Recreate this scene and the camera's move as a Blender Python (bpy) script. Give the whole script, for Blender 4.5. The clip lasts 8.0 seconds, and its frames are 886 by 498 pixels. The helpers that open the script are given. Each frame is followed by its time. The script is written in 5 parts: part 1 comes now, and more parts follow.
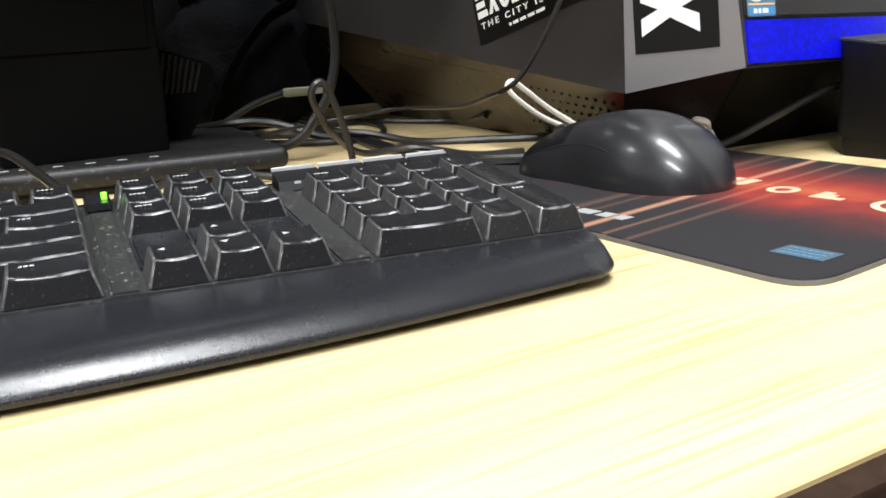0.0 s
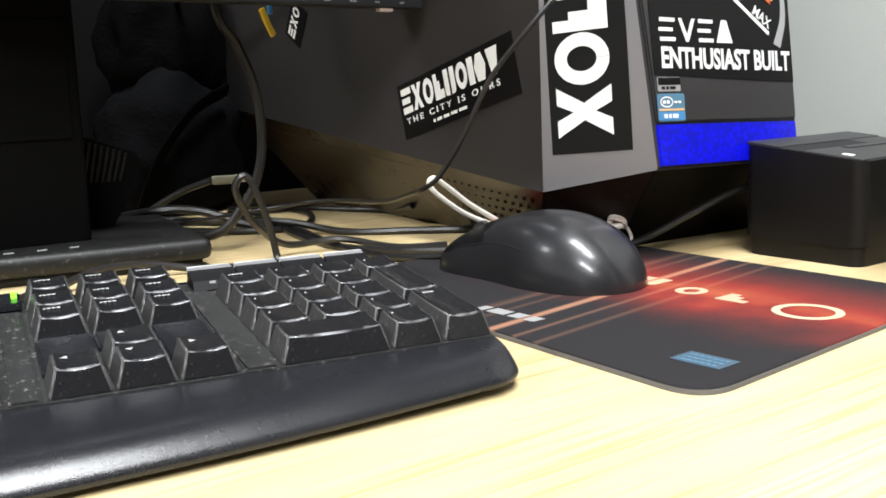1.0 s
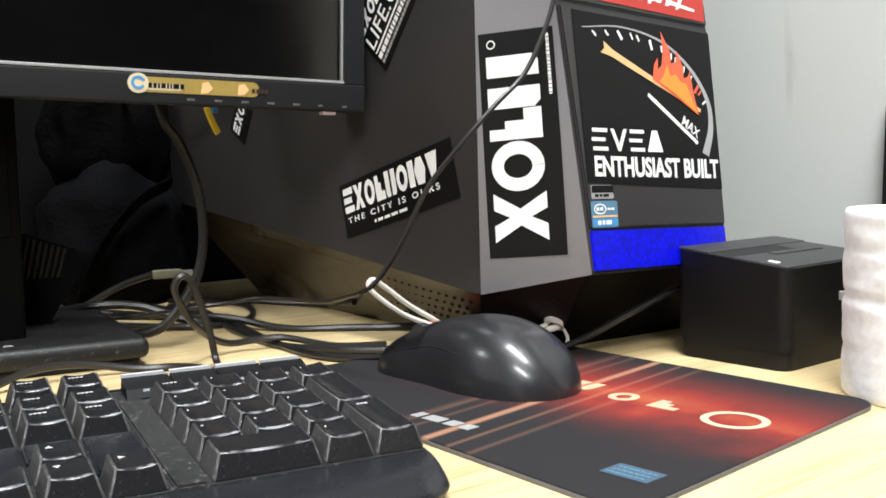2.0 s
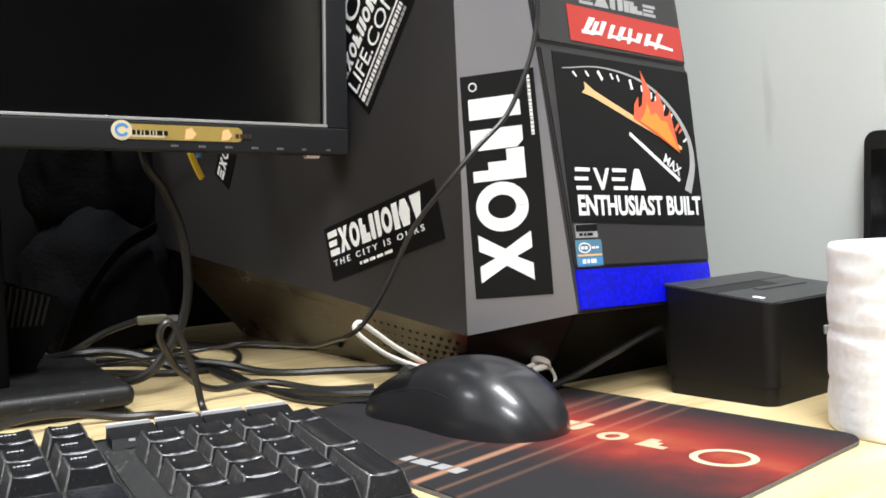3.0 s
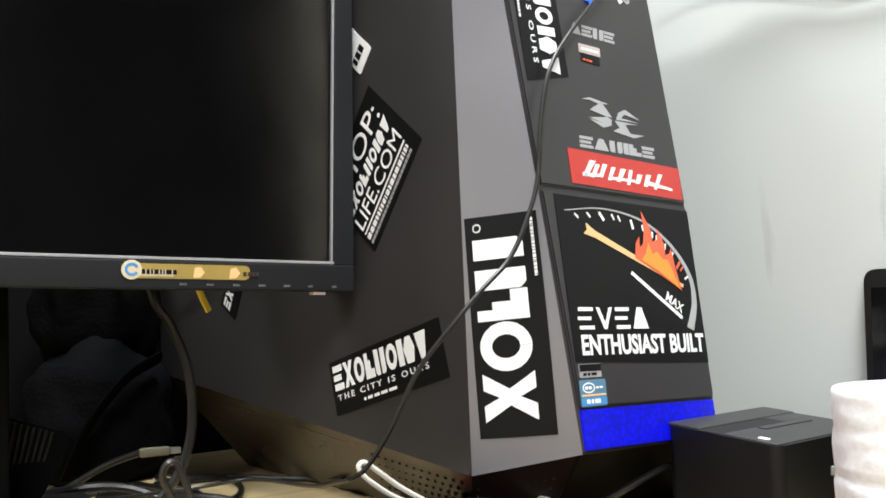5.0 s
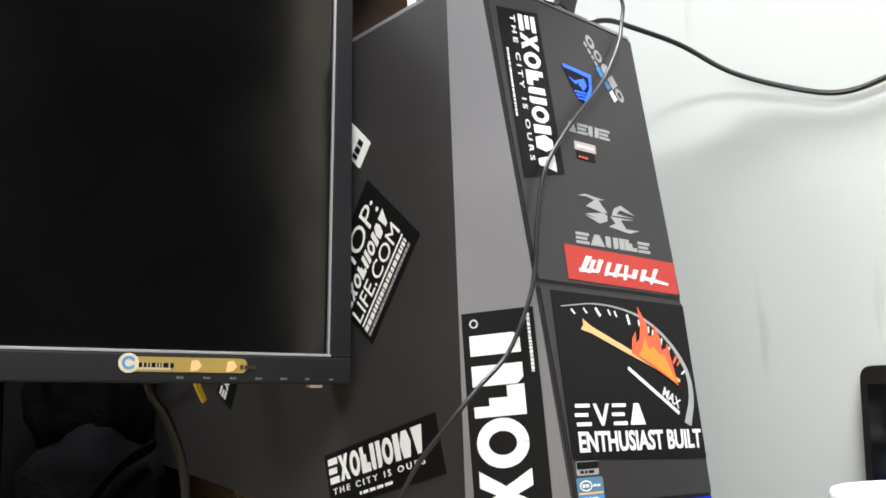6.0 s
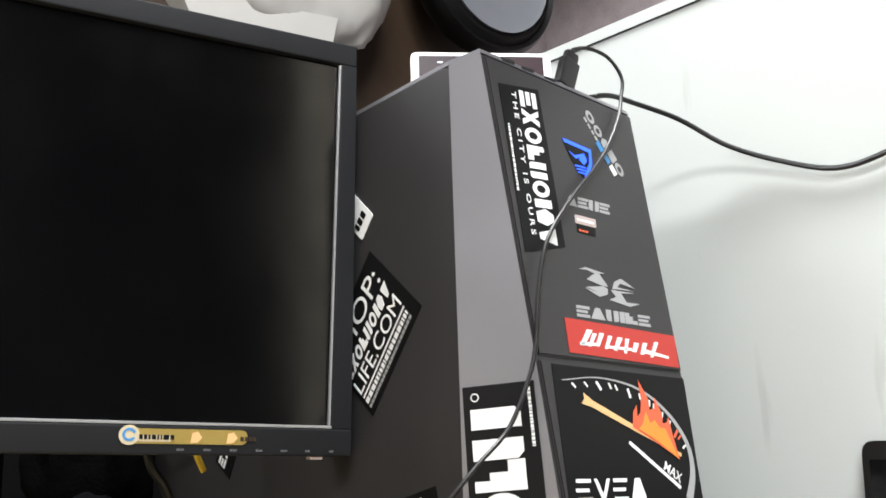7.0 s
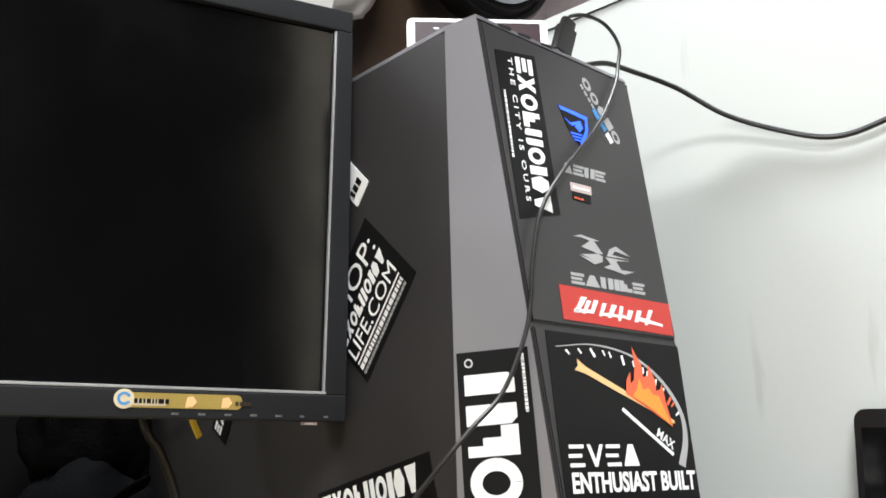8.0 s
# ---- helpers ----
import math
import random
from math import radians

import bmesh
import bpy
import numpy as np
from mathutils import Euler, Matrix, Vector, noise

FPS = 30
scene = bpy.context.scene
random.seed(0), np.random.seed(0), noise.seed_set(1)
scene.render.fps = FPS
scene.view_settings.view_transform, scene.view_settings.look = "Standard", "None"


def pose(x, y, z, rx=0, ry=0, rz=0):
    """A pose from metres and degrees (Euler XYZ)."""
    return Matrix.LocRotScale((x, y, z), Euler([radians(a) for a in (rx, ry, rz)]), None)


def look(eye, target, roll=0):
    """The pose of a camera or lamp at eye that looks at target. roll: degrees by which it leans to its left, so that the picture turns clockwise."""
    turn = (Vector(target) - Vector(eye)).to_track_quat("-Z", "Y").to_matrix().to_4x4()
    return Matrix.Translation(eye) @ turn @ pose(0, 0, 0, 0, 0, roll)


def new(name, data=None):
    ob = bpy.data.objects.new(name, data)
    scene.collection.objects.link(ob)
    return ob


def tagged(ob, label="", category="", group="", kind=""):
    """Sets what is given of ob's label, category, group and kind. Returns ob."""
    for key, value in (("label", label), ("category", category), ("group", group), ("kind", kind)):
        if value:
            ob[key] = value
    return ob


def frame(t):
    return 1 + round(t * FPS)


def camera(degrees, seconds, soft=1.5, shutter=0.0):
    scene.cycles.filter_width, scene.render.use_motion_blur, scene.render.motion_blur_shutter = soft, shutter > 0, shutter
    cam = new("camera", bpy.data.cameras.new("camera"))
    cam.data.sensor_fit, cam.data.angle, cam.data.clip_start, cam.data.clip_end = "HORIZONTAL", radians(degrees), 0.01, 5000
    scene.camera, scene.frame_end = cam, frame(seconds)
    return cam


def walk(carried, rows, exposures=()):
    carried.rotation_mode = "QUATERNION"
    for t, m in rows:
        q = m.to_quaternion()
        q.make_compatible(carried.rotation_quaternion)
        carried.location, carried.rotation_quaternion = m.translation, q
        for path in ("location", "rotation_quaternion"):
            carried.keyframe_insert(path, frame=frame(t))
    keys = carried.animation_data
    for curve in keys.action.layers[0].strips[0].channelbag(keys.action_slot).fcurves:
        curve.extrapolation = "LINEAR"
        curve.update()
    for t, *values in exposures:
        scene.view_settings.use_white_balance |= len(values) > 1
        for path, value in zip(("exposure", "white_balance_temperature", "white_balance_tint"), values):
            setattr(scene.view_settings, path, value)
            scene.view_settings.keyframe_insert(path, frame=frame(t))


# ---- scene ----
UNIT = 0.850  # plan units to metres: a key pitch of 0.0224 is 19.05 mm
cam = camera(47.5, 8.0, soft=1.7)
# seconds, eye, target (plan units), roll
PATH = [
    (0.0, (0.0151, 0.0070, 0.1067), (1.2145, 1.9163, -0.4362), -3.00),
    (0.5, (0.0220, 0.0000, 0.1114), (1.2725, 1.8885, -0.3898), -2.90),
    (1.0, (0.0244, -0.0046, 0.1206), (1.3584, 1.8548, -0.2622), -1.80),
    (1.5, (0.0255, -0.0104, 0.1288), (1.4280, 1.8189, -0.1369), -1.00),
    (1.7, (0.0255, -0.0128, 0.1334), (1.4512, 1.8015, -0.1021), -0.80),
    (3.0, (0.0255, -0.0139, 0.1380), (1.5034, 1.7713, 0.0209), -1.90),
    (3.5, (0.0244, -0.0151, 0.1415), (1.5057, 1.7690, 0.0754), -2.00),
    (4.0, (0.0232, -0.0151, 0.1438), (1.4999, 1.7736, 0.1311), -1.90),
    (5.5, (0.0197, -0.0220, 0.1647), (1.4976, 1.7528, 0.3863), -1.70),
    (6.0, (0.0174, -0.0232, 0.1705), (1.4941, 1.7400, 0.4768), -1.50),
    (6.5, (0.0139, -0.0244, 0.1786), (1.4871, 1.7261, 0.5591), -1.40),
    (7.0, (0.0128, -0.0278, 0.1798), (1.4778, 1.7180, 0.6183), -1.20),
    (7.5, (0.0151, -0.0278, 0.1775), (1.4767, 1.7238, 0.5986), -1.00),
    (8.0, (0.0162, -0.0290, 0.1740), (1.4871, 1.7249, 0.5556), -0.90),
]


def up(p):
    return Vector(p) * UNIT


walk(cam, [(t, look(up(eye), up(target), roll)) for t, eye, target, roll in PATH])

# ---- light: a closed office room with fluorescent panels behind and above ----
world = bpy.data.worlds.new("room_air")
scene.world = world
world.use_nodes = True
world.node_tree.nodes["Background"].inputs[0].default_value = (0.9, 0.95, 1.0, 1)
world.node_tree.nodes["Background"].inputs[1].default_value = 0.002
scene.view_settings.exposure = 0.0


def ceiling_lamp(x, y, z, sx, sy, watts, color):
    data = bpy.data.lights.new("ceiling_panel_lamp", "AREA")
    data.shape, data.size, data.size_y = "RECTANGLE", sx * UNIT, sy * UNIT
    data.energy, data.color = watts, color
    ob = new("ceiling_panel_lamp", data)
    ob.matrix_world = look(up((x, y, z)), up((x, y, z - 1)))
    return ob


ceiling_lamp(-1.25, -1.8, 2.25, 0.45, 1.7, 112, (0.955, 0.98, 1.0))
ceiling_lamp(0.22, -0.25, 2.25, 0.50, 1.4, 72, (0.955, 0.98, 1.0))
# unseen lamp added to light the space behind the desk
ceiling_lamp(1.9, 1.9, 2.25, 1.2, 0.3, 34, (0.955, 0.98, 1.0))
# unseen lamp added to give the tower's side its sheen
ceiling_lamp(-1.9, 2.1, 2.25, 0.5, 1.4, 66, (0.955, 0.98, 1.0))


# ---- materials ----
def nodes_of(name):
    m = bpy.data.materials.new(name)
    m.use_nodes = True
    return m, m.node_tree.nodes, m.node_tree.links, m.node_tree.nodes["Principled BSDF"]


def plastic(name, color, rough=0.4, vary=0.25, grain=900.0, bump=0.15, dust=0.0, metal=0.0, coat=0.0, spec=0.5, speck=330.0):
    """A paint or plastic with cloudy wear at two scales, fine relief and a little dust."""
    m, n, l, b = nodes_of(name)
    tc = n.new("ShaderNodeTexCoord")
    big, fine = n.new("ShaderNodeTexNoise"), n.new("ShaderNodeTexNoise")
    big.inputs["Scale"].default_value, big.inputs["Detail"].default_value = 14.0, 6.0
    fine.inputs["Scale"].default_value, fine.inputs["Detail"].default_value = grain, 2.0
    mix = n.new("ShaderNodeMix")
    mix.data_type = "RGBA"
    mix.inputs[6].default_value = (*[c * (1 - vary) for c in color], 1)
    mix.inputs[7].default_value = (*[min(1, c * (1 + vary) + 0.01 * vary) for c in color], 1)
    for t in (big, fine):
        l.new(tc.outputs["Object"], t.inputs["Vector"])
    add = n.new("ShaderNodeMath")
    add.operation = "MULTIPLY_ADD"
    add.inputs[1].default_value = 0.4
    l.new(fine.outputs[0], add.inputs[0])
    half = n.new("ShaderNodeMath")
    half.operation = "MULTIPLY"
    half.inputs[1].default_value = 0.6
    l.new(big.outputs[0], half.inputs[0])
    l.new(half.outputs[0], add.inputs[2])
    l.new(add.outputs[0], mix.inputs[0])
    col = mix.outputs[2]
    if dust:
        specks = n.new("ShaderNodeTexNoise")
        specks.inputs["Scale"].default_value, specks.inputs["Detail"].default_value = speck, 5.0
        l.new(tc.outputs["Object"], specks.inputs["Vector"])
        ramp = n.new("ShaderNodeValToRGB")
        ramp.color_ramp.elements[0].position, ramp.color_ramp.elements[1].position = 0.6, 0.78
        l.new(specks.outputs[0], ramp.inputs[0])
        k = n.new("ShaderNodeMath")
        k.operation = "MULTIPLY"
        k.inputs[1].default_value = dust
        l.new(ramp.outputs[0], k.inputs[0])
        d = n.new("ShaderNodeMix")
        d.data_type = "RGBA"
        d.inputs[7].default_value = (0.42, 0.40, 0.37, 1)
        l.new(k.outputs[0], d.inputs[0])
        l.new(col, d.inputs[6])
        col = d.outputs[2]
    l.new(col, b.inputs["Base Color"])
    rr = n.new("ShaderNodeMapRange")
    rr.inputs[3].default_value, rr.inputs[4].default_value = max(0.03, rough - 0.09), min(1, rough + 0.12)
    l.new(big.outputs[0], rr.inputs[0])
    l.new(rr.outputs[0], b.inputs["Roughness"])
    b.inputs["Metallic"].default_value = metal
    b.inputs["Coat Weight"].default_value = coat
    b.inputs["Coat Roughness"].default_value = 0.12
    b.inputs["Specular IOR Level"].default_value = spec
    if bump:
        bp = n.new("ShaderNodeBump")
        bp.inputs["Strength"].default_value, bp.inputs["Distance"].default_value = bump, 0.0004
        l.new(fine.outputs[0], bp.inputs["Height"])
        l.new(bp.outputs[0], b.inputs["Normal"])
    return m


def laminate(name):
    """Pale ash laminate: long grain along x, fine pores, faint broad bands."""
    m, n, l, b = nodes_of(name)
    tc = n.new("ShaderNodeTexCoord")

    def noise_at(scale, stretch, detail, distort=0.0):
        mp = n.new("ShaderNodeMapping")
        mp.inputs["Scale"].default_value = stretch
        t = n.new("ShaderNodeTexNoise")
        t.inputs["Scale"].default_value, t.inputs["Detail"].default_value, t.inputs["Distortion"].default_value = scale, detail, distort
        l.new(tc.outputs["Object"], mp.inputs["Vector"])
        l.new(mp.outputs[0], t.inputs["Vector"])
        return t.outputs[0]

    grain = noise_at(60.0, (0.07, 1.0, 1.0), 5.0, 0.4)
    pores = noise_at(420.0, (0.03, 1.0, 1.0), 3.0)
    bands = noise_at(9.0, (0.25, 1.0, 1.0), 3.0, 1.2)
    r = n.new("ShaderNodeValToRGB")
    e = r.color_ramp.elements
    e[0].position, e[0].color = 0.32, (0.57, 0.42, 0.205, 1)
    e[1].position, e[1].color = 0.60, (0.75, 0.60, 0.335, 1)
    mixf = n.new("ShaderNodeMath")
    mixf.operation = "MULTIPLY_ADD"
    mixf.inputs[1].default_value = 0.55
    l.new(grain, mixf.inputs[0])
    q = n.new("ShaderNodeMath")
    q.operation = "MULTIPLY"
    q.inputs[1].default_value = 0.45
    l.new(bands, q.inputs[0])
    l.new(q.outputs[0], mixf.inputs[2])
    l.new(mixf.outputs[0], r.inputs[0])
    pr = n.new("ShaderNodeValToRGB")
    pr.color_ramp.elements[0].position, pr.color_ramp.elements[0].color = 0.34, (0.70, 0.62, 0.52, 1)
    pr.color_ramp.elements[1].position, pr.color_ramp.elements[1].color = 0.45, (1, 1, 1, 1)
    l.new(pores, pr.inputs[0])
    mul = n.new("ShaderNodeMix")
    mul.data_type, mul.blend_type = "RGBA", "MULTIPLY"
    mul.inputs[0].default_value = 0.7
    l.new(r.outputs[0], mul.inputs[6])
    l.new(pr.outputs[0], mul.inputs[7])
    l.new(mul.outputs[2], b.inputs["Base Color"])
    b.inputs["Roughness"].default_value = 0.42
    bp = n.new("ShaderNodeBump")
    bp.inputs["Strength"].default_value, bp.inputs["Distance"].default_value = 0.2, 0.0003
    l.new(pores, bp.inputs["Height"])
    l.new(bp.outputs[0], b.inputs["Normal"])
    return m


def glow(name, color, strength):
    m, n, l, b = nodes_of(name)
    b.inputs["Base Color"].default_value = (*color, 1)
    b.inputs["Emission Color"].default_value = (*color, 1)
    b.inputs["Emission Strength"].default_value = strength
    return m


def blue_glow(name):
    """A milky strip lit from within, brighter in the middle of its dotted diffuser."""
    m, n, l, b = nodes_of(name)
    tc, v = n.new("ShaderNodeTexCoord"), n.new("ShaderNodeTexVoronoi")
    v.inputs["Scale"].default_value = 330.0
    l.new(tc.outputs["Object"], v.inputs["Vector"])
    r = n.new("ShaderNodeMapRange")
    r.inputs[1].default_value, r.inputs[2].default_value = 0.0, 0.7
    r.inputs[3].default_value, r.inputs[4].default_value = 0.95, 0.50
    l.new(v.outputs["Distance"], r.inputs[0])
    b.inputs["Base Color"].default_value = (0.004, 0.005, 0.12, 1)
    b.inputs["Emission Color"].default_value = (0.002, 0.004, 1.0, 1)
    l.new(r.outputs[0], b.inputs["Emission Strength"])
    b.inputs["Roughness"].default_value = 0.3
    return m


def pad_print(name):
    """Printed cloth: black weave with a red-orange glowing field and slanting streaks, in the pad's own plan."""
    m, n, l, b = nodes_of(name)
    tc = n.new("ShaderNodeTexCoord")
    sep = n.new("ShaderNodeSeparateXYZ")
    l.new(tc.outputs["Object"], sep.inputs[0])

    def mth(op, a, bb=None, c=None):
        k = n.new("ShaderNodeMath")
        k.operation = op
        for i, v in enumerate((a, bb, c)):
            if v is None:
                continue
            if isinstance(v, (int, float)):
                k.inputs[i].default_value = v
            else:
                l.new(v, k.inputs[i])
        return k.outputs[0]

    x, y = sep.outputs[0], sep.outputs[1]
    cloud = n.new("ShaderNodeTexNoise")
    cloud.inputs["Scale"].default_value, cloud.inputs["Detail"].default_value = 30.0, 6.0
    l.new(tc.outputs["Object"], cloud.inputs["Vector"])
    wob = mth("MULTIPLY_ADD", cloud.outputs[0], 0.03, -0.015)
    # a glowing band along the title, fading to the ends
    dx = mth("ABSOLUTE", mth("ADD", mth("SUBTRACT", x, PADC[0]), wob))
    bandf = mth("MAXIMUM", mth("SUBTRACT", 1.0, mth("DIVIDE", dx, 0.070)), 0.0)
    dy = mth("ABSOLUTE", mth("SUBTRACT", y, PADC[1]))
    side = mth("MAXIMUM", mth("SUBTRACT", 1.0, mth("DIVIDE", dy, 0.13)), 0.0)
    field = mth("MULTIPLY", mth("POWER", bandf, 1.8), mth("POWER", side, 0.6))
    field = mth("MULTIPLY", field, mth("MULTIPLY_ADD", cloud.outputs[0], 1.2, -0.02))
    # bright streaks along a slant
    across = mth("ADD", mth("MULTIPLY", x, -0.174), mth("MULTIPLY", y, 0.985))
    st = n.new("ShaderNodeTexNoise")
    st.noise_dimensions = "1D"
    st.inputs["Scale"].default_value, st.inputs["Detail"].default_value = 75.0, 1.0
    l.new(across, st.inputs["W"])
    sr = n.new("ShaderNodeValToRGB")
    sr.color_ramp.elements[0].position, sr.color_ramp.elements[1].position = 0.52, 0.78
    l.new(st.outputs[0], sr.inputs[0])
    dd = mth("ABSOLUTE", mth("SUBTRACT", across, PADC[0] * -0.174 + PADC[1] * 0.985 + 0.042))
    near = mth("MAXIMUM", mth("SUBTRACT", 1.0, mth("DIVIDE", dd, 0.038)), 0.0)
    streak = mth("MULTIPLY", mth("MULTIPLY", sr.outputs[0], near), 0.62)
    ramp = n.new("ShaderNodeValToRGB")
    e = ramp.color_ramp.elements
    e[0].position, e[0].color = 0.0, (0.020, 0.0185, 0.0200, 1)
    e[1].position, e[1].color = 1.0, (0.58, 0.17, 0.065, 1)
    e2 = ramp.color_ramp.elements.new(0.35)
    e2.color = (0.24, 0.030, 0.022, 1)
    l.new(field, ramp.inputs[0])
    mx = n.new("ShaderNodeMix")
    mx.data_type = "RGBA"
    mx.inputs[7].default_value = (0.85, 0.42, 0.25, 1)
    l.new(streak, mx.inputs[0])
    l.new(ramp.outputs[0], mx.inputs[6])
    l.new(mx.outputs[2], b.inputs["Base Color"])
    b.inputs["Roughness"].default_value = 0.85
    b.inputs["Specular IOR Level"].default_value = 0.2
    w = n.new("ShaderNodeTexNoise")
    w.inputs["Scale"].default_value = 2200.0
    l.new(tc.outputs["Object"], w.inputs["Vector"])
    bp = n.new("ShaderNodeBump")
    bp.inputs["Strength"].default_value, bp.inputs["Distance"].default_value = 0.3, 0.0003
    l.new(w.outputs[0], bp.inputs["Height"])
    l.new(bp.outputs[0], b.inputs["Normal"])
    return m


def rumpled(name, color, scale, depth, rough=0.9, sheen=0.0, spec=0.4):
    """Cloth or paper: soft creases and a fine weave."""
    m, n, l, b = nodes_of(name)
    tc = n.new("ShaderNodeTexCoord")
    a, c = n.new("ShaderNodeTexNoise"), n.new("ShaderNodeTexNoise")
    a.inputs["Scale"].default_value, a.inputs["Detail"].default_value = scale, 6.0
    c.inputs["Scale"].default_value = scale * 14
    for t in (a, c):
        l.new(tc.outputs["Object"], t.inputs["Vector"])
    mx = n.new("ShaderNodeMix")
    mx.data_type = "RGBA"
    mx.inputs[6].default_value = (*[v * 0.8 for v in color], 1)
    mx.inputs[7].default_value = (*[min(1, v * 1.15) for v in color], 1)
    l.new(a.outputs[0], mx.inputs[0])
    l.new(mx.outputs[2], b.inputs["Base Color"])
    b.inputs["Roughness"].default_value = rough
    b.inputs["Sheen Weight"].default_value = sheen
    b.inputs["Specular IOR Level"].default_value = spec
    s = n.new("ShaderNodeMath")
    s.operation = "MULTIPLY_ADD"
    s.inputs[1].default_value = 0.25
    l.new(c.outputs[0], s.inputs[0])
    l.new(a.outputs[0], s.inputs[2])
    bp = n.new("ShaderNodeBump")
    bp.inputs["Strength"].default_value, bp.inputs["Distance"].default_value = 0.8, depth
    l.new(s.outputs[0], bp.inputs["Height"])
    l.new(bp.outputs[0], b.inputs["Normal"])
    return m


PADC = (0.455 * UNIT, 0.335 * UNIT)
ASH = laminate("ash_laminate")
EDGE = plastic("dark_edge_band", (0.030, 0.015, 0.008), 0.8, 0.8, 200, 1.0, spec=0.1)
CASE = plastic("graphite_case_paint", (0.031, 0.0288, 0.0295), 0.38, 0.25, 1500, 0.2)
BEVEL = plastic("satin_grey_paint", (0.30, 0.29, 0.305), 0.36, 0.08, 1500, 0.12, metal=0.8)
SKIRT = plastic("smoked_bronze_plastic", (0.028, 0.018, 0.010), 0.27, 0.25, 900, 0.1)
HOLE = plastic("black_void", (0.006, 0.006, 0.006), 0.8, 0.1, 400, 0)
BACKGLINT = plastic("white_back_glint", (0.66, 0.66, 0.67), 0.4, 0.1, 700, 0)
KBODY = plastic("black_abs_plastic", (0.0115, 0.0122, 0.0150), 0.25, 0.25, 2600, 0.12, dust=0.10, speck=1500.0)
KDECK = plastic("dusty_black_deck", (0.022, 0.022, 0.022), 0.42, 0.5, 2200, 0.4, dust=0.55, speck=420.0)
KEYM = plastic("worn_key_plastic", (0.0130, 0.0130, 0.0145), 0.17, 0.4, 2400, 0.10, dust=0.10, speck=900.0)
FLANK = plastic("dusty_key_flank", (0.050, 0.049, 0.048), 0.35, 0.7, 420, 0.3, dust=0.55, speck=420.0)


def edge_highlight(name):
    """A highlight painted on a key's front edge, bright in places and dark in others."""
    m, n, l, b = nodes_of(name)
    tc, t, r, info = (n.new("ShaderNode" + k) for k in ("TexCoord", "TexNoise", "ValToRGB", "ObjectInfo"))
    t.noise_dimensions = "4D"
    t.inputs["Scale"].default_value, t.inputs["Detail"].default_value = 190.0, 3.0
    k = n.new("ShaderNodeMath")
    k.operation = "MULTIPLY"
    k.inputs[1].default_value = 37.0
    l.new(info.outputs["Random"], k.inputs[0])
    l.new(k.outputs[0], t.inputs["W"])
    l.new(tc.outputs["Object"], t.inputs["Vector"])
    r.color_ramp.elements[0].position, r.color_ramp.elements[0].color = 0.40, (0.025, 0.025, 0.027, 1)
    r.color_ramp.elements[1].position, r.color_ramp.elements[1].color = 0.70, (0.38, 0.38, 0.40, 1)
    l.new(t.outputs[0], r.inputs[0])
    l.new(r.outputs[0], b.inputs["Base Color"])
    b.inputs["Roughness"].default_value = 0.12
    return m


GLINT = edge_highlight("key_edge_glint")
LEGEND = plastic("legend_print", (0.50, 0.50, 0.49), 0.5, 0.08, 600, 0)
GLOSSK = plastic("shortcut_key_plastic", (0.006, 0.006, 0.007), 0.5, 0.2, 900, 0.05, spec=0.15)
MOUSEM = plastic("satin_black_mouse", (0.016, 0.016, 0.018), 0.33, 0.15, 1800, 0.08, coat=0.35)
CABLEM = plastic("black_cable_jacket", (0.010, 0.0095, 0.009), 0.34, 0.2, 900, 0.1)
GREYCAB = plastic("dark_grey_cable_jacket", (0.015, 0.0135, 0.0125), 0.30, 0.2, 900, 0.1)
MONM = plastic("black_monitor_bezel", (0.0115, 0.0118, 0.0130), 0.50, 0.15, 1800, 0.15, spec=0.2)
SCREEN = plastic("switched_off_panel", (0.0010, 0.0010, 0.0012), 0.12, 0.2, 300, 0.0, spec=0.58)
SILVER = plastic("silver_trim", (0.55, 0.55, 0.56), 0.3, 0.1, 900, 0.05, metal=0.6)
WHITE = plastic("white_print", (0.86, 0.86, 0.85), 0.45, 0.04, 500, 0)
INK = plastic("black_vinyl", (0.0045, 0.0043, 0.0045), 0.40, 0.2, 800, 0.05, spec=0.2)
LGREY = plastic("silver_grey_print", (0.36, 0.36, 0.36), 0.4, 0.08, 700, 0)
REDM = plastic("red_vinyl", (0.47, 0.04, 0.030), 0.45, 0.08, 700, 0)
ORANGE = plastic("orange_print", (0.85, 0.28, 0.04), 0.45, 0.15, 300, 0)
TAN = plastic("tan_print", (0.80, 0.48, 0.22), 0.45, 0.1, 300, 0)
FLAMER = plastic("flame_red_print", (0.75, 0.12, 0.05), 0.45, 0.2, 200, 0)
BLUEP = plastic("blue_print", (0.06, 0.25, 0.55), 0.4, 0.1, 700, 0)
PALEB = plastic("pale_blue_print", (0.08, 0.20, 0.30), 0.6, 0.15, 700, 0)
GOLD = plastic("gold_foil", (0.42, 0.30, 0.08), 0.35, 0.15, 400, 0.05, metal=0.3)
CREAM = plastic("cream_print", (0.60, 0.51, 0.34), 0.6, 0.2, 400, 0)
DOCKM = plastic("matt_black_dock", (0.0050, 0.0046, 0.0044), 0.40, 0.25, 2000, 0.2, spec=0.28)
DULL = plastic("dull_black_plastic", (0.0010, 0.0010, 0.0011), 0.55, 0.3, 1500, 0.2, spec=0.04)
BEIGE = plastic("grimy_beige_plastic", (0.30, 0.29, 0.21), 0.5, 0.2, 500, 0.1)
DIMPRINT = plastic("dim_grey_print", (0.13, 0.13, 0.135), 0.5, 0.1, 700, 0)
